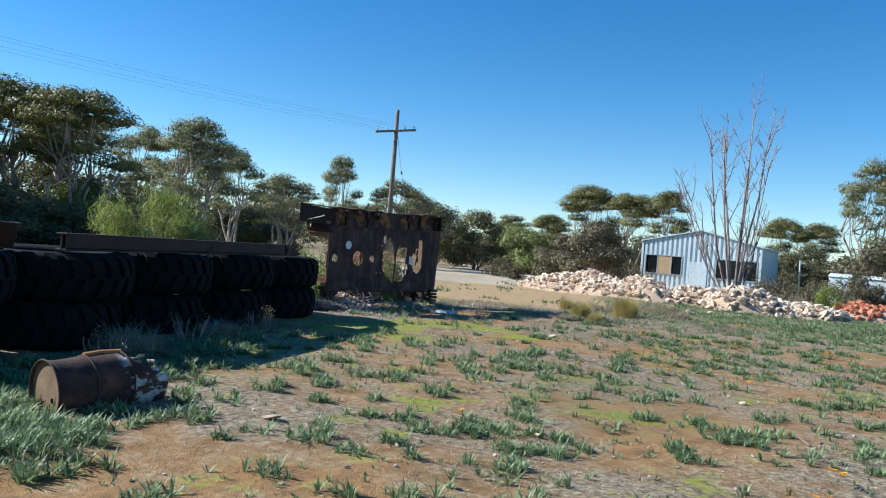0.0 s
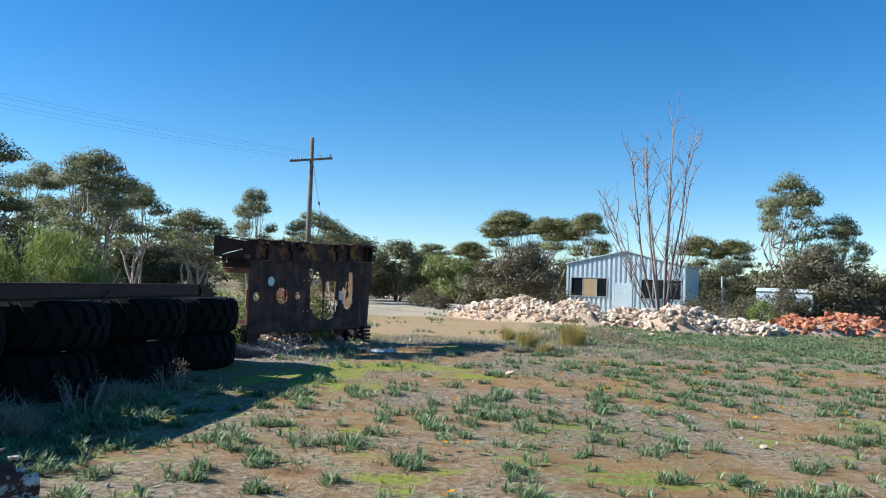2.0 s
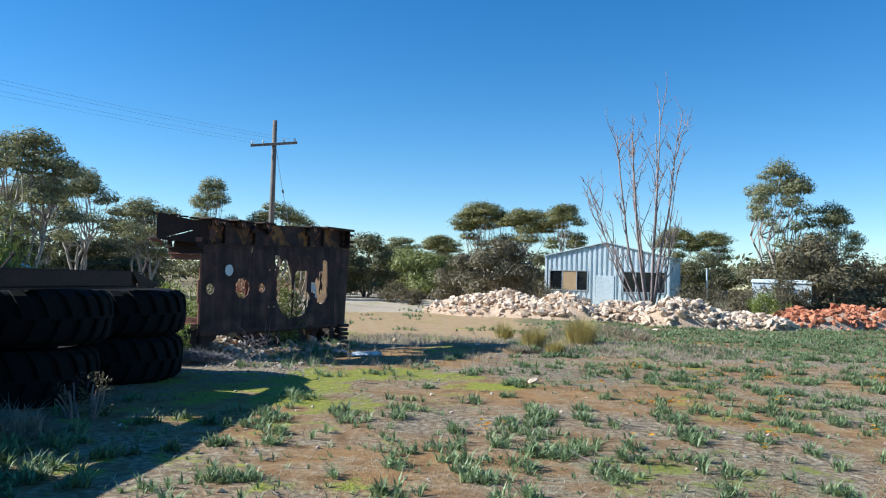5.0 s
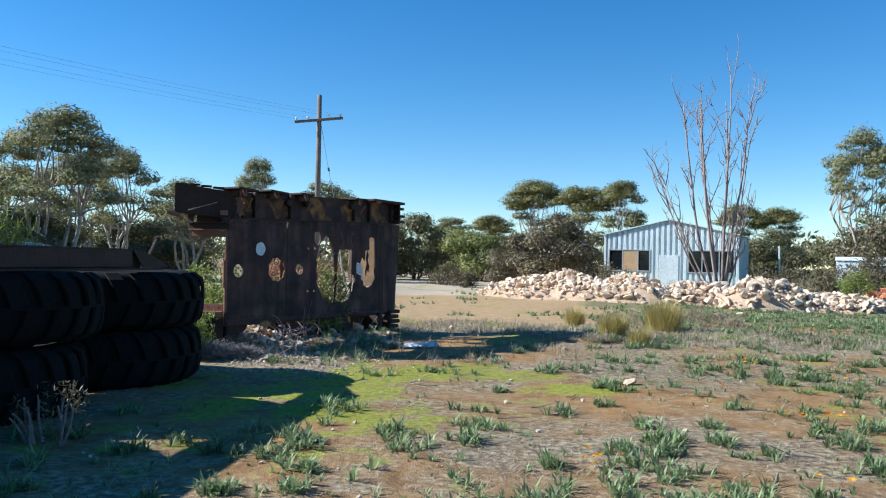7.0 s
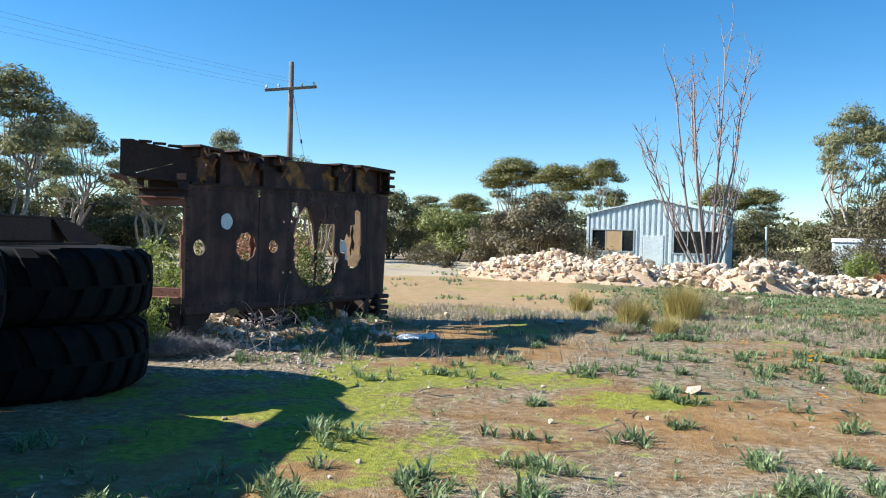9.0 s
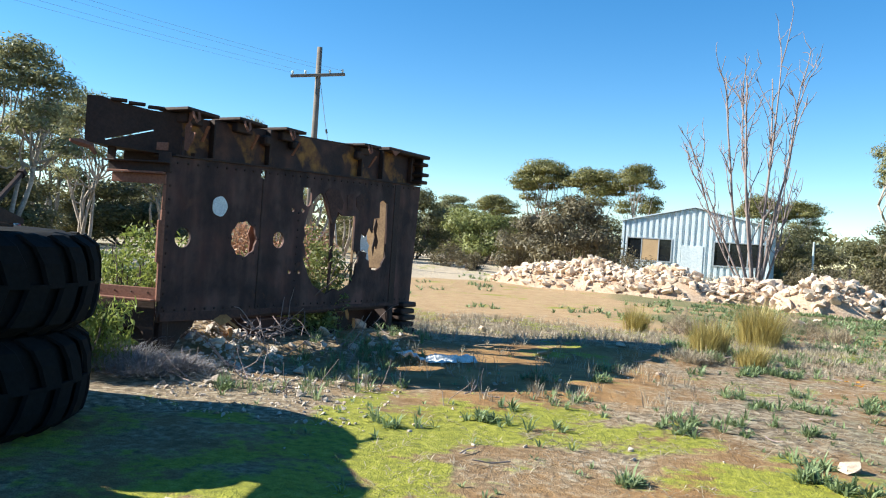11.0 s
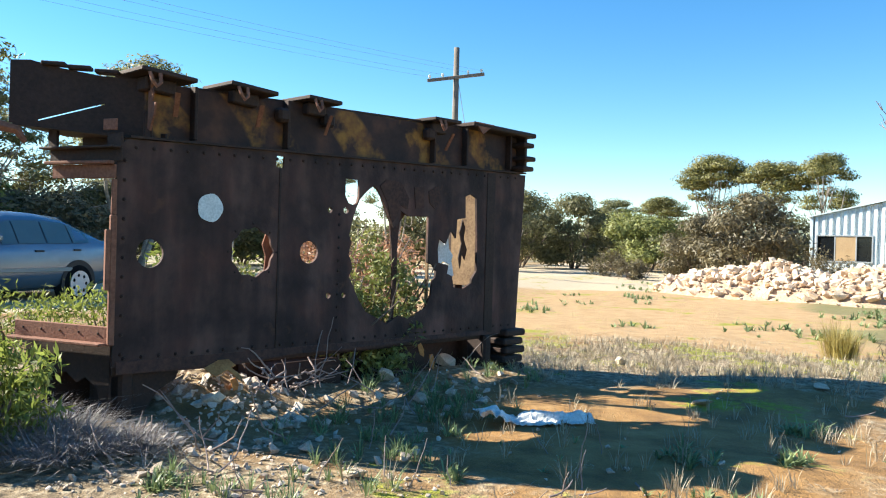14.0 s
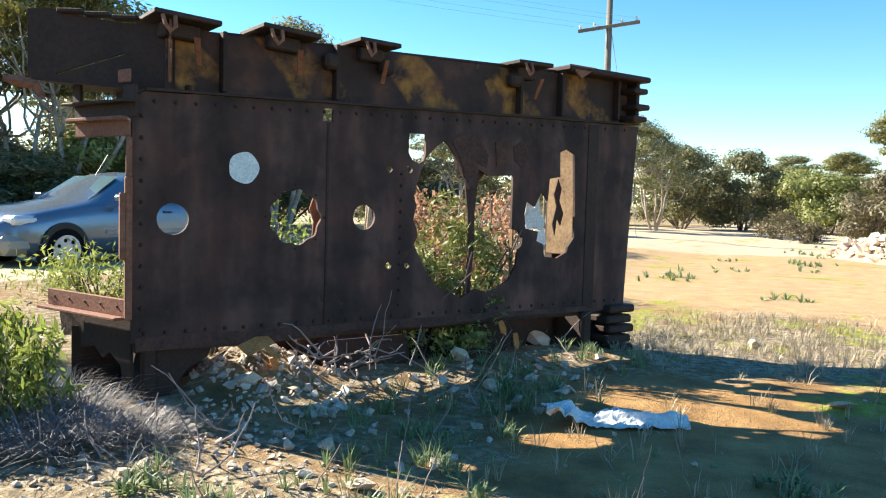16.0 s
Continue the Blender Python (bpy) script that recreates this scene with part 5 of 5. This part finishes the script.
# ---- power pole ----
def power_pole():
    t = thing("power_pole", pose(-11.12, 40.9, 0, 0.8, 0.2), "weathered grey timber power pole with one crossarm", "power pole")
    part("pole", Shape().tube([(0, 0, -0.2), (0, 0, 4.5), (0, 0, 8.95)], [0.15, 0.13, 0.105], 12), POLE_WOOD, t, smooth=True)
    arm = part("crossarm", Shape().box(-1.12, 1.12, -0.16, -0.06, -0.06, 0.06, None, 0.01), POLE_WOOD, t)
    arm.matrix_basis = pose(0, 0, 7.78, 0, -6, 11)
    for x in (-1.02, -0.5, 0.5, 1.02):
        part("insulator", Shape().tube([(x, -0.11, 0.06), (x, -0.11, 0.13), (x, -0.11, 0.2), (x, -0.11, 0.22)], [0.02, 0.05, 0.05, 0.02], 8), WHITE_PAINT, arm)
    part("guy_wire", Shape().tube([(0.1, 0, 7.6), (0.5, -0.2, 5.8), (0.95, -0.4, 4.0), (1.6, -0.7, 0.0)], 0.012, 5), WIRE, t)
    part("guy_insulator", Shape().tube([(0.56, -0.22, 5.55), (0.6, -0.24, 5.4)], 0.05, 6), BLACK, t)


power_pole()
for k, off in enumerate((-1.02, -0.4, 0.5, 1.02)):
    a = Vector((-11.1 + off, 40.9 + off * 0.2, 7.95 + 0.11 * off))
    b = Vector((-30.0 + off, -6.0 + off * 0.2, 8.4))
    line = thing("power_line", Matrix.Translation(a), "thin overhead power line running from the pole", "power line", "overhead power lines")
    part("wire", Shape().tube([(b - a) * s + Vector((0, 0, -4 * 0.9 * s * (1 - s))) for s in (i / 16 for i in range(17))], 0.004, 4), WIRE, line)


def second_pole():
    t = thing("power_pole", pose(-30.0, -6.0, 0), "weathered grey timber power pole with one crossarm", "power pole")
    part("pole", Shape().tube([(0, 0, -0.2), (0, 0, 4.5), (0, 0, 9.3)], [0.15, 0.13, 0.105], 12), POLE_WOOD, t, smooth=True)
    part("crossarm", Shape().box(-1.12, 1.12, -0.16, -0.06, 8.2, 8.32, None, 0.01), POLE_WOOD, t)


second_pole()


# ---- parked car ----
def car():
    t = thing("car", pose(-11.6, 18.36, 0.13, 0, 0, 92), "parked blue-grey sedan car with silver wheel covers", "car")
    # stations along x from nose: x, sill z, belt z, half width, roof z, roof half width
    st = ((0.0, 0.42, 0.58, 0.55, 0.60, 0.3), (0.08, 0.28, 0.68, 0.74, 0.72, 0.5), (0.35, 0.22, 0.76, 0.84, 0.82, 0.62), (0.9, 0.22, 0.86, 0.88, 0.93, 0.66), (1.35, 0.22, 0.91, 0.885, 1.0, 0.66), (1.95, 0.22, 0.93, 0.89, 1.36, 0.58), (2.25, 0.22, 0.94, 0.89, 1.44, 0.575), (2.8, 0.22, 0.95, 0.89, 1.455, 0.575), (3.35, 0.22, 0.96, 0.885, 1.41, 0.57), (3.75, 0.23, 0.98, 0.87, 1.24, 0.58), (4.1, 0.26, 1.0, 0.84, 1.05, 0.62), (4.4, 0.3, 0.99, 0.8, 1.02, 0.6), (4.5, 0.4, 0.85, 0.72, 0.87, 0.5))
    rings, k = [], 0
    for x, zs, zb, w, zr, wr in st:
        half = [(0.0, zs), (w * 0.8, zs), (w * 0.97, zs + 0.1), (w, zs + 0.3 * (zb - zs) + 0.05), (w * 0.985, zb - 0.12), (w * 0.95, zb), (wr + (w * 0.95 - wr) * 0.25, zb + (zr - zb) * 0.75), (wr * 0.85, zr - 0.02 * (zr > zb + 0.2)), (0.0, zr + 0.015)]
        ringp = [(x, y, z) for y, z in half] + [(x, -y, z) for y, z in half[-2:0:-1]]
        k = len(ringp)
        rings.append(ringp)
    vs = [p for r in rings for p in r]
    fs = [(i * k + j, i * k + (j + 1) % k, (i + 1) * k + (j + 1) % k, (i + 1) * k + j) for i in range(len(st) - 1) for j in range(k)]
    fs += [tuple(range(k))[::-1], tuple(range((len(st) - 1) * k, len(st) * k))]
    body = part("body", Shape().add(vs, fs), CAR_PAINT, t, smooth=True)
    def skin(i0, i1, j0, j1, push, side):
        s = Shape()
        for sgn in (side,):
            q = [Vector(rings[i][j]) for i, j in ((i0, j0), (i1, j0), (i1, j1), (i0, j1))]
            q = [Vector((p.x, p.y * sgn, p.z)) + Vector((0, sgn * push, push * 0.4)) for p in q]
            c = sum(q, Vector()) / 4
            q = [c + (p - c) * 0.94 for p in q]
            s.add(q, [(0, 1, 2, 3)] if sgn < 0 else [(3, 2, 1, 0)])
        return s
    for i in (5, 6, 7, 8):
        for sgn in (1, -1):
            part("side_window", skin(i, i + 1, 5, 6, 0.012, sgn), CAR_GLASS, t, "dark side glass")
    scr = Shape().add([(1.42, -0.6, 1.03), (1.42, 0.6, 1.03), (1.98, 0.52, 1.385), (1.98, -0.52, 1.385)], [(0, 1, 2, 3)])
    part("windscreen", scr, CAR_GLASS, t)
    part("rear_window", Shape().add([(3.42, -0.5, 1.405), (3.42, 0.5, 1.405), (4.06, 0.55, 1.08), (4.06, -0.55, 1.08)], [(0, 1, 2, 3)]), CAR_GLASS, t)
    for s in (-1, 1):
        part("mirror", Shape().box(1.62, 1.78, s * 0.98 - 0.1, s * 0.98 + 0.1, 0.98, 1.1, None, 0.03), CAR_PAINT, t)
        part("headlight", Shape().box(0.12, 0.5, s * 0.68 - 0.14, s * 0.68 + 0.14, 0.66, 0.79, None, 0.04), LAMP_GLASS, t)
        part("tail_light", Shape().box(4.34, 4.5, s * 0.68 - 0.11, s * 0.68 + 0.11, 0.76, 0.93, None, 0.03), RED_LAMP, t)
        part("side_strip", Shape().box(1.5, 3.3, s * 0.89 - 0.012, s * 0.89 + 0.012, 0.52, 0.58, None, 0.005), CAR_TRIM, t)
        part("door_handle", Shape().box(2.55, 2.72, s * 0.88 - 0.015, s * 0.88 + 0.015, 0.83, 0.86, None, 0.005), BLACK, t)
        part("door_handle", Shape().box(3.35, 3.5, s * 0.875 - 0.015, s * 0.875 + 0.015, 0.85, 0.88, None, 0.005), BLACK, t)
    part("front_bumper", Shape().box(-0.03, 0.45, -0.83, 0.83, 0.25, 0.55, None, 0.1), CAR_TRIM, t)
    part("rear_bumper", Shape().box(4.15, 4.55, -0.8, 0.8, 0.3, 0.6, None, 0.1), CAR_TRIM, t)
    for x in (0.85, 3.45):
        for s in (-1, 1):
            arch = part("wheel_arch", Shape().tube([(x, s * 0.72, 0.33), (x, s * 0.893, 0.33)], 0.37, 28), BLACK, t)
            wheel = part("wheel", Shape().tube([(x, s * 0.70, 0.31), (x, s * 0.72, 0.31), (x, s * 0.89, 0.31), (x, s * 0.905, 0.31)], [0.28, 0.31, 0.31, 0.285], 28), RUBBER, t)
            cap = part("hub_cap", plate(ring(0, 0, 0.212, 28), [ring(0.14 * math.cos(a), 0.14 * math.sin(a), 0.032, 8) for a in (i * 2 * math.pi / 7 for i in range(7))], -0.012, 0.0), HUB, wheel, "silver seven-slot wheel cover")
            cap.matrix_basis = pose(x, s * 0.912, 0.31)
    part("aerial", Shape().tube([(2.05, 0.1, 1.4), (2.3, 0.12, 1.75)], 0.005, 4), BLACK, t)


car()


# ---- crumpled sheet, stones, tussocks ----
def crumpled_sheet():
    t = thing("crumpled_sheet", pose(-1.9, 16.99, height(-1.9, 16.99), 0, 0, 30), "crumpled white painted metal sheet lying on the ground", "scrap sheet")
    n, m = 44, 16
    vs = []
    for j in range(m):
        for i in range(n):
            x, y = (i / (n - 1) - 0.5) * 0.8, (j / (m - 1) - 0.5) * (0.24 + 0.04 * math.sin(5 * i / n))
            lump = smoothstep(-0.12, -0.32, x)
            z = 0.015 + 0.025 * abs(nz(x, y, 24, 9)) + 0.03 * abs(nz(x, y, 8, 1)) + 0.07 * lump * (0.7 + 1.4 * abs(nz(x, y, 10, 3))) + 0.045 * smoothstep(0.2, 0.9, math.sin(22 * y + 3 * x)) * (1 - lump) * smoothstep(-0.15, 0.0, x)
            vs.append((x + 0.03 * nz(x, y, 11, 5), y + 0.035 * nz(x, y, 6, 6) - 0.08 * x * x, max(z, 0.0)))
    fs = [(j * n + i, j * n + i + 1, (j + 1) * n + i + 1, (j + 1) * n + i) for j in range(m - 1) for i in range(n - 1)]
    ob = part("sheet", Shape().add(vs, fs), SHEET_WHITE, t)
    s = ob.modifiers.new("thickness", "SOLIDIFY")
    s.thickness = 0.006


crumpled_sheet()

pale = [stone_mesh("stone", 70 + k, STONE, 16, (1, 0.8, 0.55)) for k in range(5)]
for k, (x, y, s) in enumerate(((-2.85, 17.24, 0.09), (-3.3, 17.55, 0.12), (-2.94, 18.88, 0.12), (-3.85, 16.0, 0.1), (-2.93, 15.65, 0.08), (-3.15, 18.6, 0.14), (-1.74, 20.19, 0.11), (-0.83, 18.21, 0.1), (1.1, 14.0, 0.11), (0.1, 19.0, 0.09), (-1.6, 14.2, 0.05), (1.9, 5.5, 0.06), (-0.2, 4.75, 0.09), (3.9, 8.7, 0.06), (3.5, 21.5, 0.12), (4.3, 26.5, 0.22), (5.0, 27.5, 0.18), (-2.45, 15.3, 0.08), (-3.4, 18.5, 0.1), (-2.5, 17.6, 0.06), (0.4, 17.5, 0.08))):
    ob = new("stone", pale[k % 5])
    ob.matrix_world = Matrix.LocRotScale((x, y, height(x, y) + s * 0.3), Euler((0.1, 0.2, k * 1.3)), (s, s, s * (0.55 if y < 15 or x > -1 else 0.9)))
    tagged(ob, "pale weathered limestone rock lying on the soil", "stone", "loose rocks")

pebbles = Shape()
pb = [stone_mesh("pebble", 90 + k, PEBBLE, 9) for k in range(4)]
prnd = random.Random(8)
def scatter_pebbles(n, x0, x1, y0, y1, lo, hi):
    for k in range(n):
        x, y = prnd.uniform(x0, x1), prnd.uniform(y0, y1)
        s = lo + (hi - lo) * prnd.random() ** 3
        m = Matrix.LocRotScale((x, y, height(x, y) + s * 0.2), Euler((prnd.random(), prnd.random(), prnd.random() * 6)), (s, s, s))
        me = pb[k % 4]
        pebbles.add([m @ q.co for q in me.vertices], [tuple(f.vertices) for f in me.polygons])
scatter_pebbles(900, -3, 9, 3, 22, 0.006, 0.035)
scatter_pebbles(420, -4.2, -2.3, 14.6, 19.6, 0.012, 0.07)
scatter_pebbles(700, -3.7, -1.9, 13.9, 15.5, 0.006, 0.03)
scatter_pebbles(160, -3.9, -3.2, 15.3, 16.4, 0.02, 0.06)
scatter_pebbles(320, -4.5, -3.7, 15.9, 16.7, 0.015, 0.05)
tagged(part("pebbles", pebbles, PEBBLE), "scattered pale pebbles and stone chips", "pebbles", kind="stuff")


def tussock(x, y, h, w, n, mat_, label):
    t = thing("grass_tussock", pose(x, y, height(x, y)), label, "grass", "grass tussocks")
    sh = Shape()
    spots = [(w * math.sqrt(random.random()) * math.cos(a), w * math.sqrt(random.random()) * math.sin(a), -0.01) for a in (random.uniform(0, 6.28) for _ in range(n))]
    blades(sh, spots, 30, h * 0.62, 0.006, 0.5 if mat_ is YELLOW_GRASS else 1.3, 0.3 if mat_ is YELLOW_GRASS else 0.8)
    part("tuft", sh, mat_, t)


tussock(2.3, 21.3, 0.9, 0.24, 80, YELLOW_GRASS, "upright yellow dry grass tussock")
tussock(1.2, 19.3, 0.58, 0.17, 50, YELLOW_GRASS, "upright yellow-green grass tussock")
tussock(1.6, 18.7, 0.42, 0.12, 30, YELLOW_GRASS, "upright yellow-green grass tussock")
tussock(0.6, 22.2, 0.6, 0.14, 34, YELLOW_GRASS, "small yellow grass tussock")
tussock(0.9, 18.7, 0.3, 0.25, 36, GREY_GRASS, "low grey dry grass tussock")
for x, y, h, w in ((-3.1, 7.0, 0.6, 0.3), (-3.2, 9.2, 0.4, 0.3)):
    tussock(x, y, h, w, 70, GREY_GRASS, "tangled grey dead grass clump")


def dead_bush(x, y, h, w, n):
    t = thing("dead_bush", pose(x, y, height(x, y)), "sprawling grey dead bush of fine tangled stems", "bush", "dead bushes")
    stems, wisps = Shape(), Shape()
    for k in range(26):
        a = rng.uniform(0, 6.28)
        limb(stems, (0.3 * w * rng.normal(), 0.3 * w * rng.normal(), -0.02), (math.cos(a), math.sin(a), rng.uniform(0.15, 0.8)), rng.uniform(0.6, 1.1) * w, 0.006, 0.2, 6)
    base = [(w * 0.5 * rng.normal(), w * 0.4 * rng.normal(), rng.uniform(0, 0.3) * h) for _ in range(n)]
    blades(wisps, base, 16, h * 1.9, 0.0032, 1.45, 0.7, 0.5)
    part("stem", stems, DEAD_WOOD, t)
    part("foliage", wisps, GREY_TWIG, t)


for x, y, h, w in ((-4.35, 15.05, 0.16, 0.32), (-4.0, 14.85, 0.14, 0.3), (-4.8, 15.05, 0.18, 0.32), (-3.8, 15.15, 0.1, 0.22)):
    dead_bush(x, y, h, w, 110)


def spots(n, x0, x1, y0, y1, keep):
    out = []
    while len(out) < n:
        x, y = random.uniform(x0, x1), random.uniform(y0, y1)
        if random.random() < keep(x, y):
            out.append((x, y, height(x, y) - 0.005))
    return out


def herb_keep(x, y):
    if x < -3.4 and y < 15 or (x < -2.6 and y > 15):
        return 0.0
    k = 0.4 + 0.75 * smoothstep(-0.15, 0.3, nz(x, y, 0.42, 5.0))
    if y > 20:
        k *= smoothstep(0.5, 3, x - 0.1 * (y - 20))
    if x < 0.6 and 11 < y < 20:
        k *= 0.12 if y > 15.6 else 0.22
    return k


def clumps(n, x0, x1, y0, y1, keep, each, reach):
    """Little plants that stand in clumps."""
    out = []
    for x, y, z in spots(n, x0, x1, y0, y1, keep):
        r = reach * random.uniform(0.5, 1.5)
        for _ in range(random.randint(2, each)):
            px, py = x + random.gauss(0, r), y + random.gauss(0, r)
            out.append((px, py, height(px, py) - 0.005))
    return out


herbs = Shape()
blades(herbs, clumps(1300, -3.4, 13, 2.5, 24, herb_keep, 12, 0.07), 14, 0.1, 0.013, 1.2, 0.55)
blades(herbs, clumps(1500, -3.4, 13, 2.5, 24, herb_keep, 3, 0.2), 7, 0.055, 0.011, 1.3, 0.4)
blades(herbs, clumps(750, -1, 17, 22, 34, herb_keep, 8, 0.16), 10, 0.1, 0.022, 1.2, 0.4)
blades(herbs, clumps(40, -5, 2.5, 24, 44, lambda x, y: 0.3 + nz(x, y, 0.3, 2), 8, 0.25), 8, 0.12, 0.03, 1.2, 0.4)
blades(herbs, clumps(150, -3.4, -2.0, 2.5, 9, lambda x, y: 0.8, 7, 0.1), 24, 0.11, 0.013, 1.1, 0.5)
blades(herbs, clumps(26, -2.1, -0.7, 2.7, 3.8, lambda x, y: 0.9, 9, 0.09), 26, 0.12, 0.013, 1.1, 0.5)
blades(herbs, clumps(34, -2.5, -0.6, 3.3, 4.6, lambda x, y: 0.9, 8, 0.08), 20, 0.11, 0.012, 1.1, 0.5)
blades(herbs, clumps(60, -3.4, -2.2, 14.7, 19.0, lambda x, y: 0.8, 4, 0.08), 14, 0.11, 0.007, 0.8, 0.4)
tagged(part("herbs", herbs, HERB_LEAF), "low grey-green leafy herbs and weeds scattered over soil", "weeds", kind="stuff")

straw = Shape()
# Pale straw thins in the tyre and box shadows to deepen their shade.
blades(straw, clumps(6500, -3.5, 12, 2.5, 24, lambda x, y: (0.2 + 0.6 * smoothstep(-0.2, 0.3, nz(x, y, 0.5, 2.0))) * max(smoothstep(-2.4, -0.4, x), 0.35 * smoothstep(14.5, 15.5, y)) * (1 - 0.85 * math.exp(-((x + 1.1) / 1.5) ** 4 - ((y - 17.2) / 1.5) ** 4)), 4, 0.08), 5, 0.075, 0.0045, 1.5, 0.3, 0.7)
blades(straw, clumps(900, -3.0, 6, 18.8, 22.4, lambda x, y: 0.9 - 0.3 * abs(y - 20.6), 4, 0.12), 11, 0.10, 0.005, 1.1, 0.4)
blades(straw, clumps(60, -2.5, 0.6, 15.2, 18.5, lambda x, y: 0.6, 3, 0.06), 8, 0.13, 0.0045, 0.6, 0.3)
tagged(part("straw", straw, GREY_GRASS), "bleached dry grass litter lying on soil", "dry grass", kind="stuff")

flowers = Shape()
for x, y, z in clumps(34, 0.3, 8, 4, 19, lambda x, y: 0.2 + smoothstep(-0.1, 0.35, nz(x, y, 0.6, 8.0)), 6, 0.1):
    c = Vector((x, y, z + random.uniform(0.06, 0.13)))
    tilt = Vector((random.uniform(-0.3, 0.3), random.uniform(-0.5, 0.1), 0))
    r = random.uniform(0.025, 0.04)
    for q in range(8):
        a = q * math.pi / 4
        d, w = Vector((math.cos(a), math.sin(a), 0.3 + tilt.x * math.cos(a) + tilt.y * math.sin(a))) * r, Vector((-math.sin(a), math.cos(a), 0)) * r * 0.36
        flowers.add([c, c + d * 0.6 + w, c + d, c + d * 0.6 - w], [(0, 1, 2, 3)])
tagged(part("flowers", flowers, PETAL), "small orange and yellow daisy flowers among weeds", "flowers", kind="stuff")

sticks = Shape()
for k in range(6):
    u = random.uniform(0.9, 1.7)
    p = Vector((-4.093 + 0.374 * u + 0.12, 15.619 + 0.927 * u - 0.05, 0.15))
    limb(sticks, p, (random.uniform(-0.3, 0.3), random.uniform(0.1, 0.7), 1.0), random.uniform(0.4, 0.75), 0.005, 0.22, 7)
for k in range(14):
    x, y = random.uniform(-3.1, -1.2), random.uniform(14.6, 16.4)
    limb(sticks, (x, y, height(x, y)), (random.uniform(-0.4, 0.4), random.uniform(-0.4, 0.4), 1.0), random.uniform(0.12, 0.3), 0.004, 0.25, 5)
for k in range(30):
    x, y = random.uniform(-3.6, -2.6), random.uniform(14.6, 18.8)
    p = Vector((x, y, height(x, y) + 0.03))
    a = random.uniform(0, 6.28)
    limb(sticks, p, (math.cos(a), math.sin(a), random.uniform(0.0, 0.8)), random.uniform(0.15, 0.5), 0.006, 0.2, 5)
for k in range(70):
    x, y = random.uniform(-1.5, 7), random.uniform(5, 20)
    a = random.uniform(0, 6.28)
    limb(sticks, (x, y, height(x, y) + 0.015), (math.cos(a), math.sin(a), -0.05), random.uniform(0.12, 0.4), 0.006, 0.1, 4)
for k in range(26):
    u = random.uniform(0.75, 1.35)
    p = Vector((-4.093 + 0.374 * u + 0.05, 15.619 + 0.927 * u, random.uniform(0.1, 0.3)))
    limb(sticks, p, (random.uniform(-0.2, 0.8), random.uniform(-0.6, 0.6), random.uniform(-0.3, 0.5)), random.uniform(0.15, 0.4), 0.008, 0.3, 6)
tagged(part("dead_sticks", sticks, DEAD_WOOD), "dead grey twigs tangled below the rusted steel box", "twigs", kind="stuff")
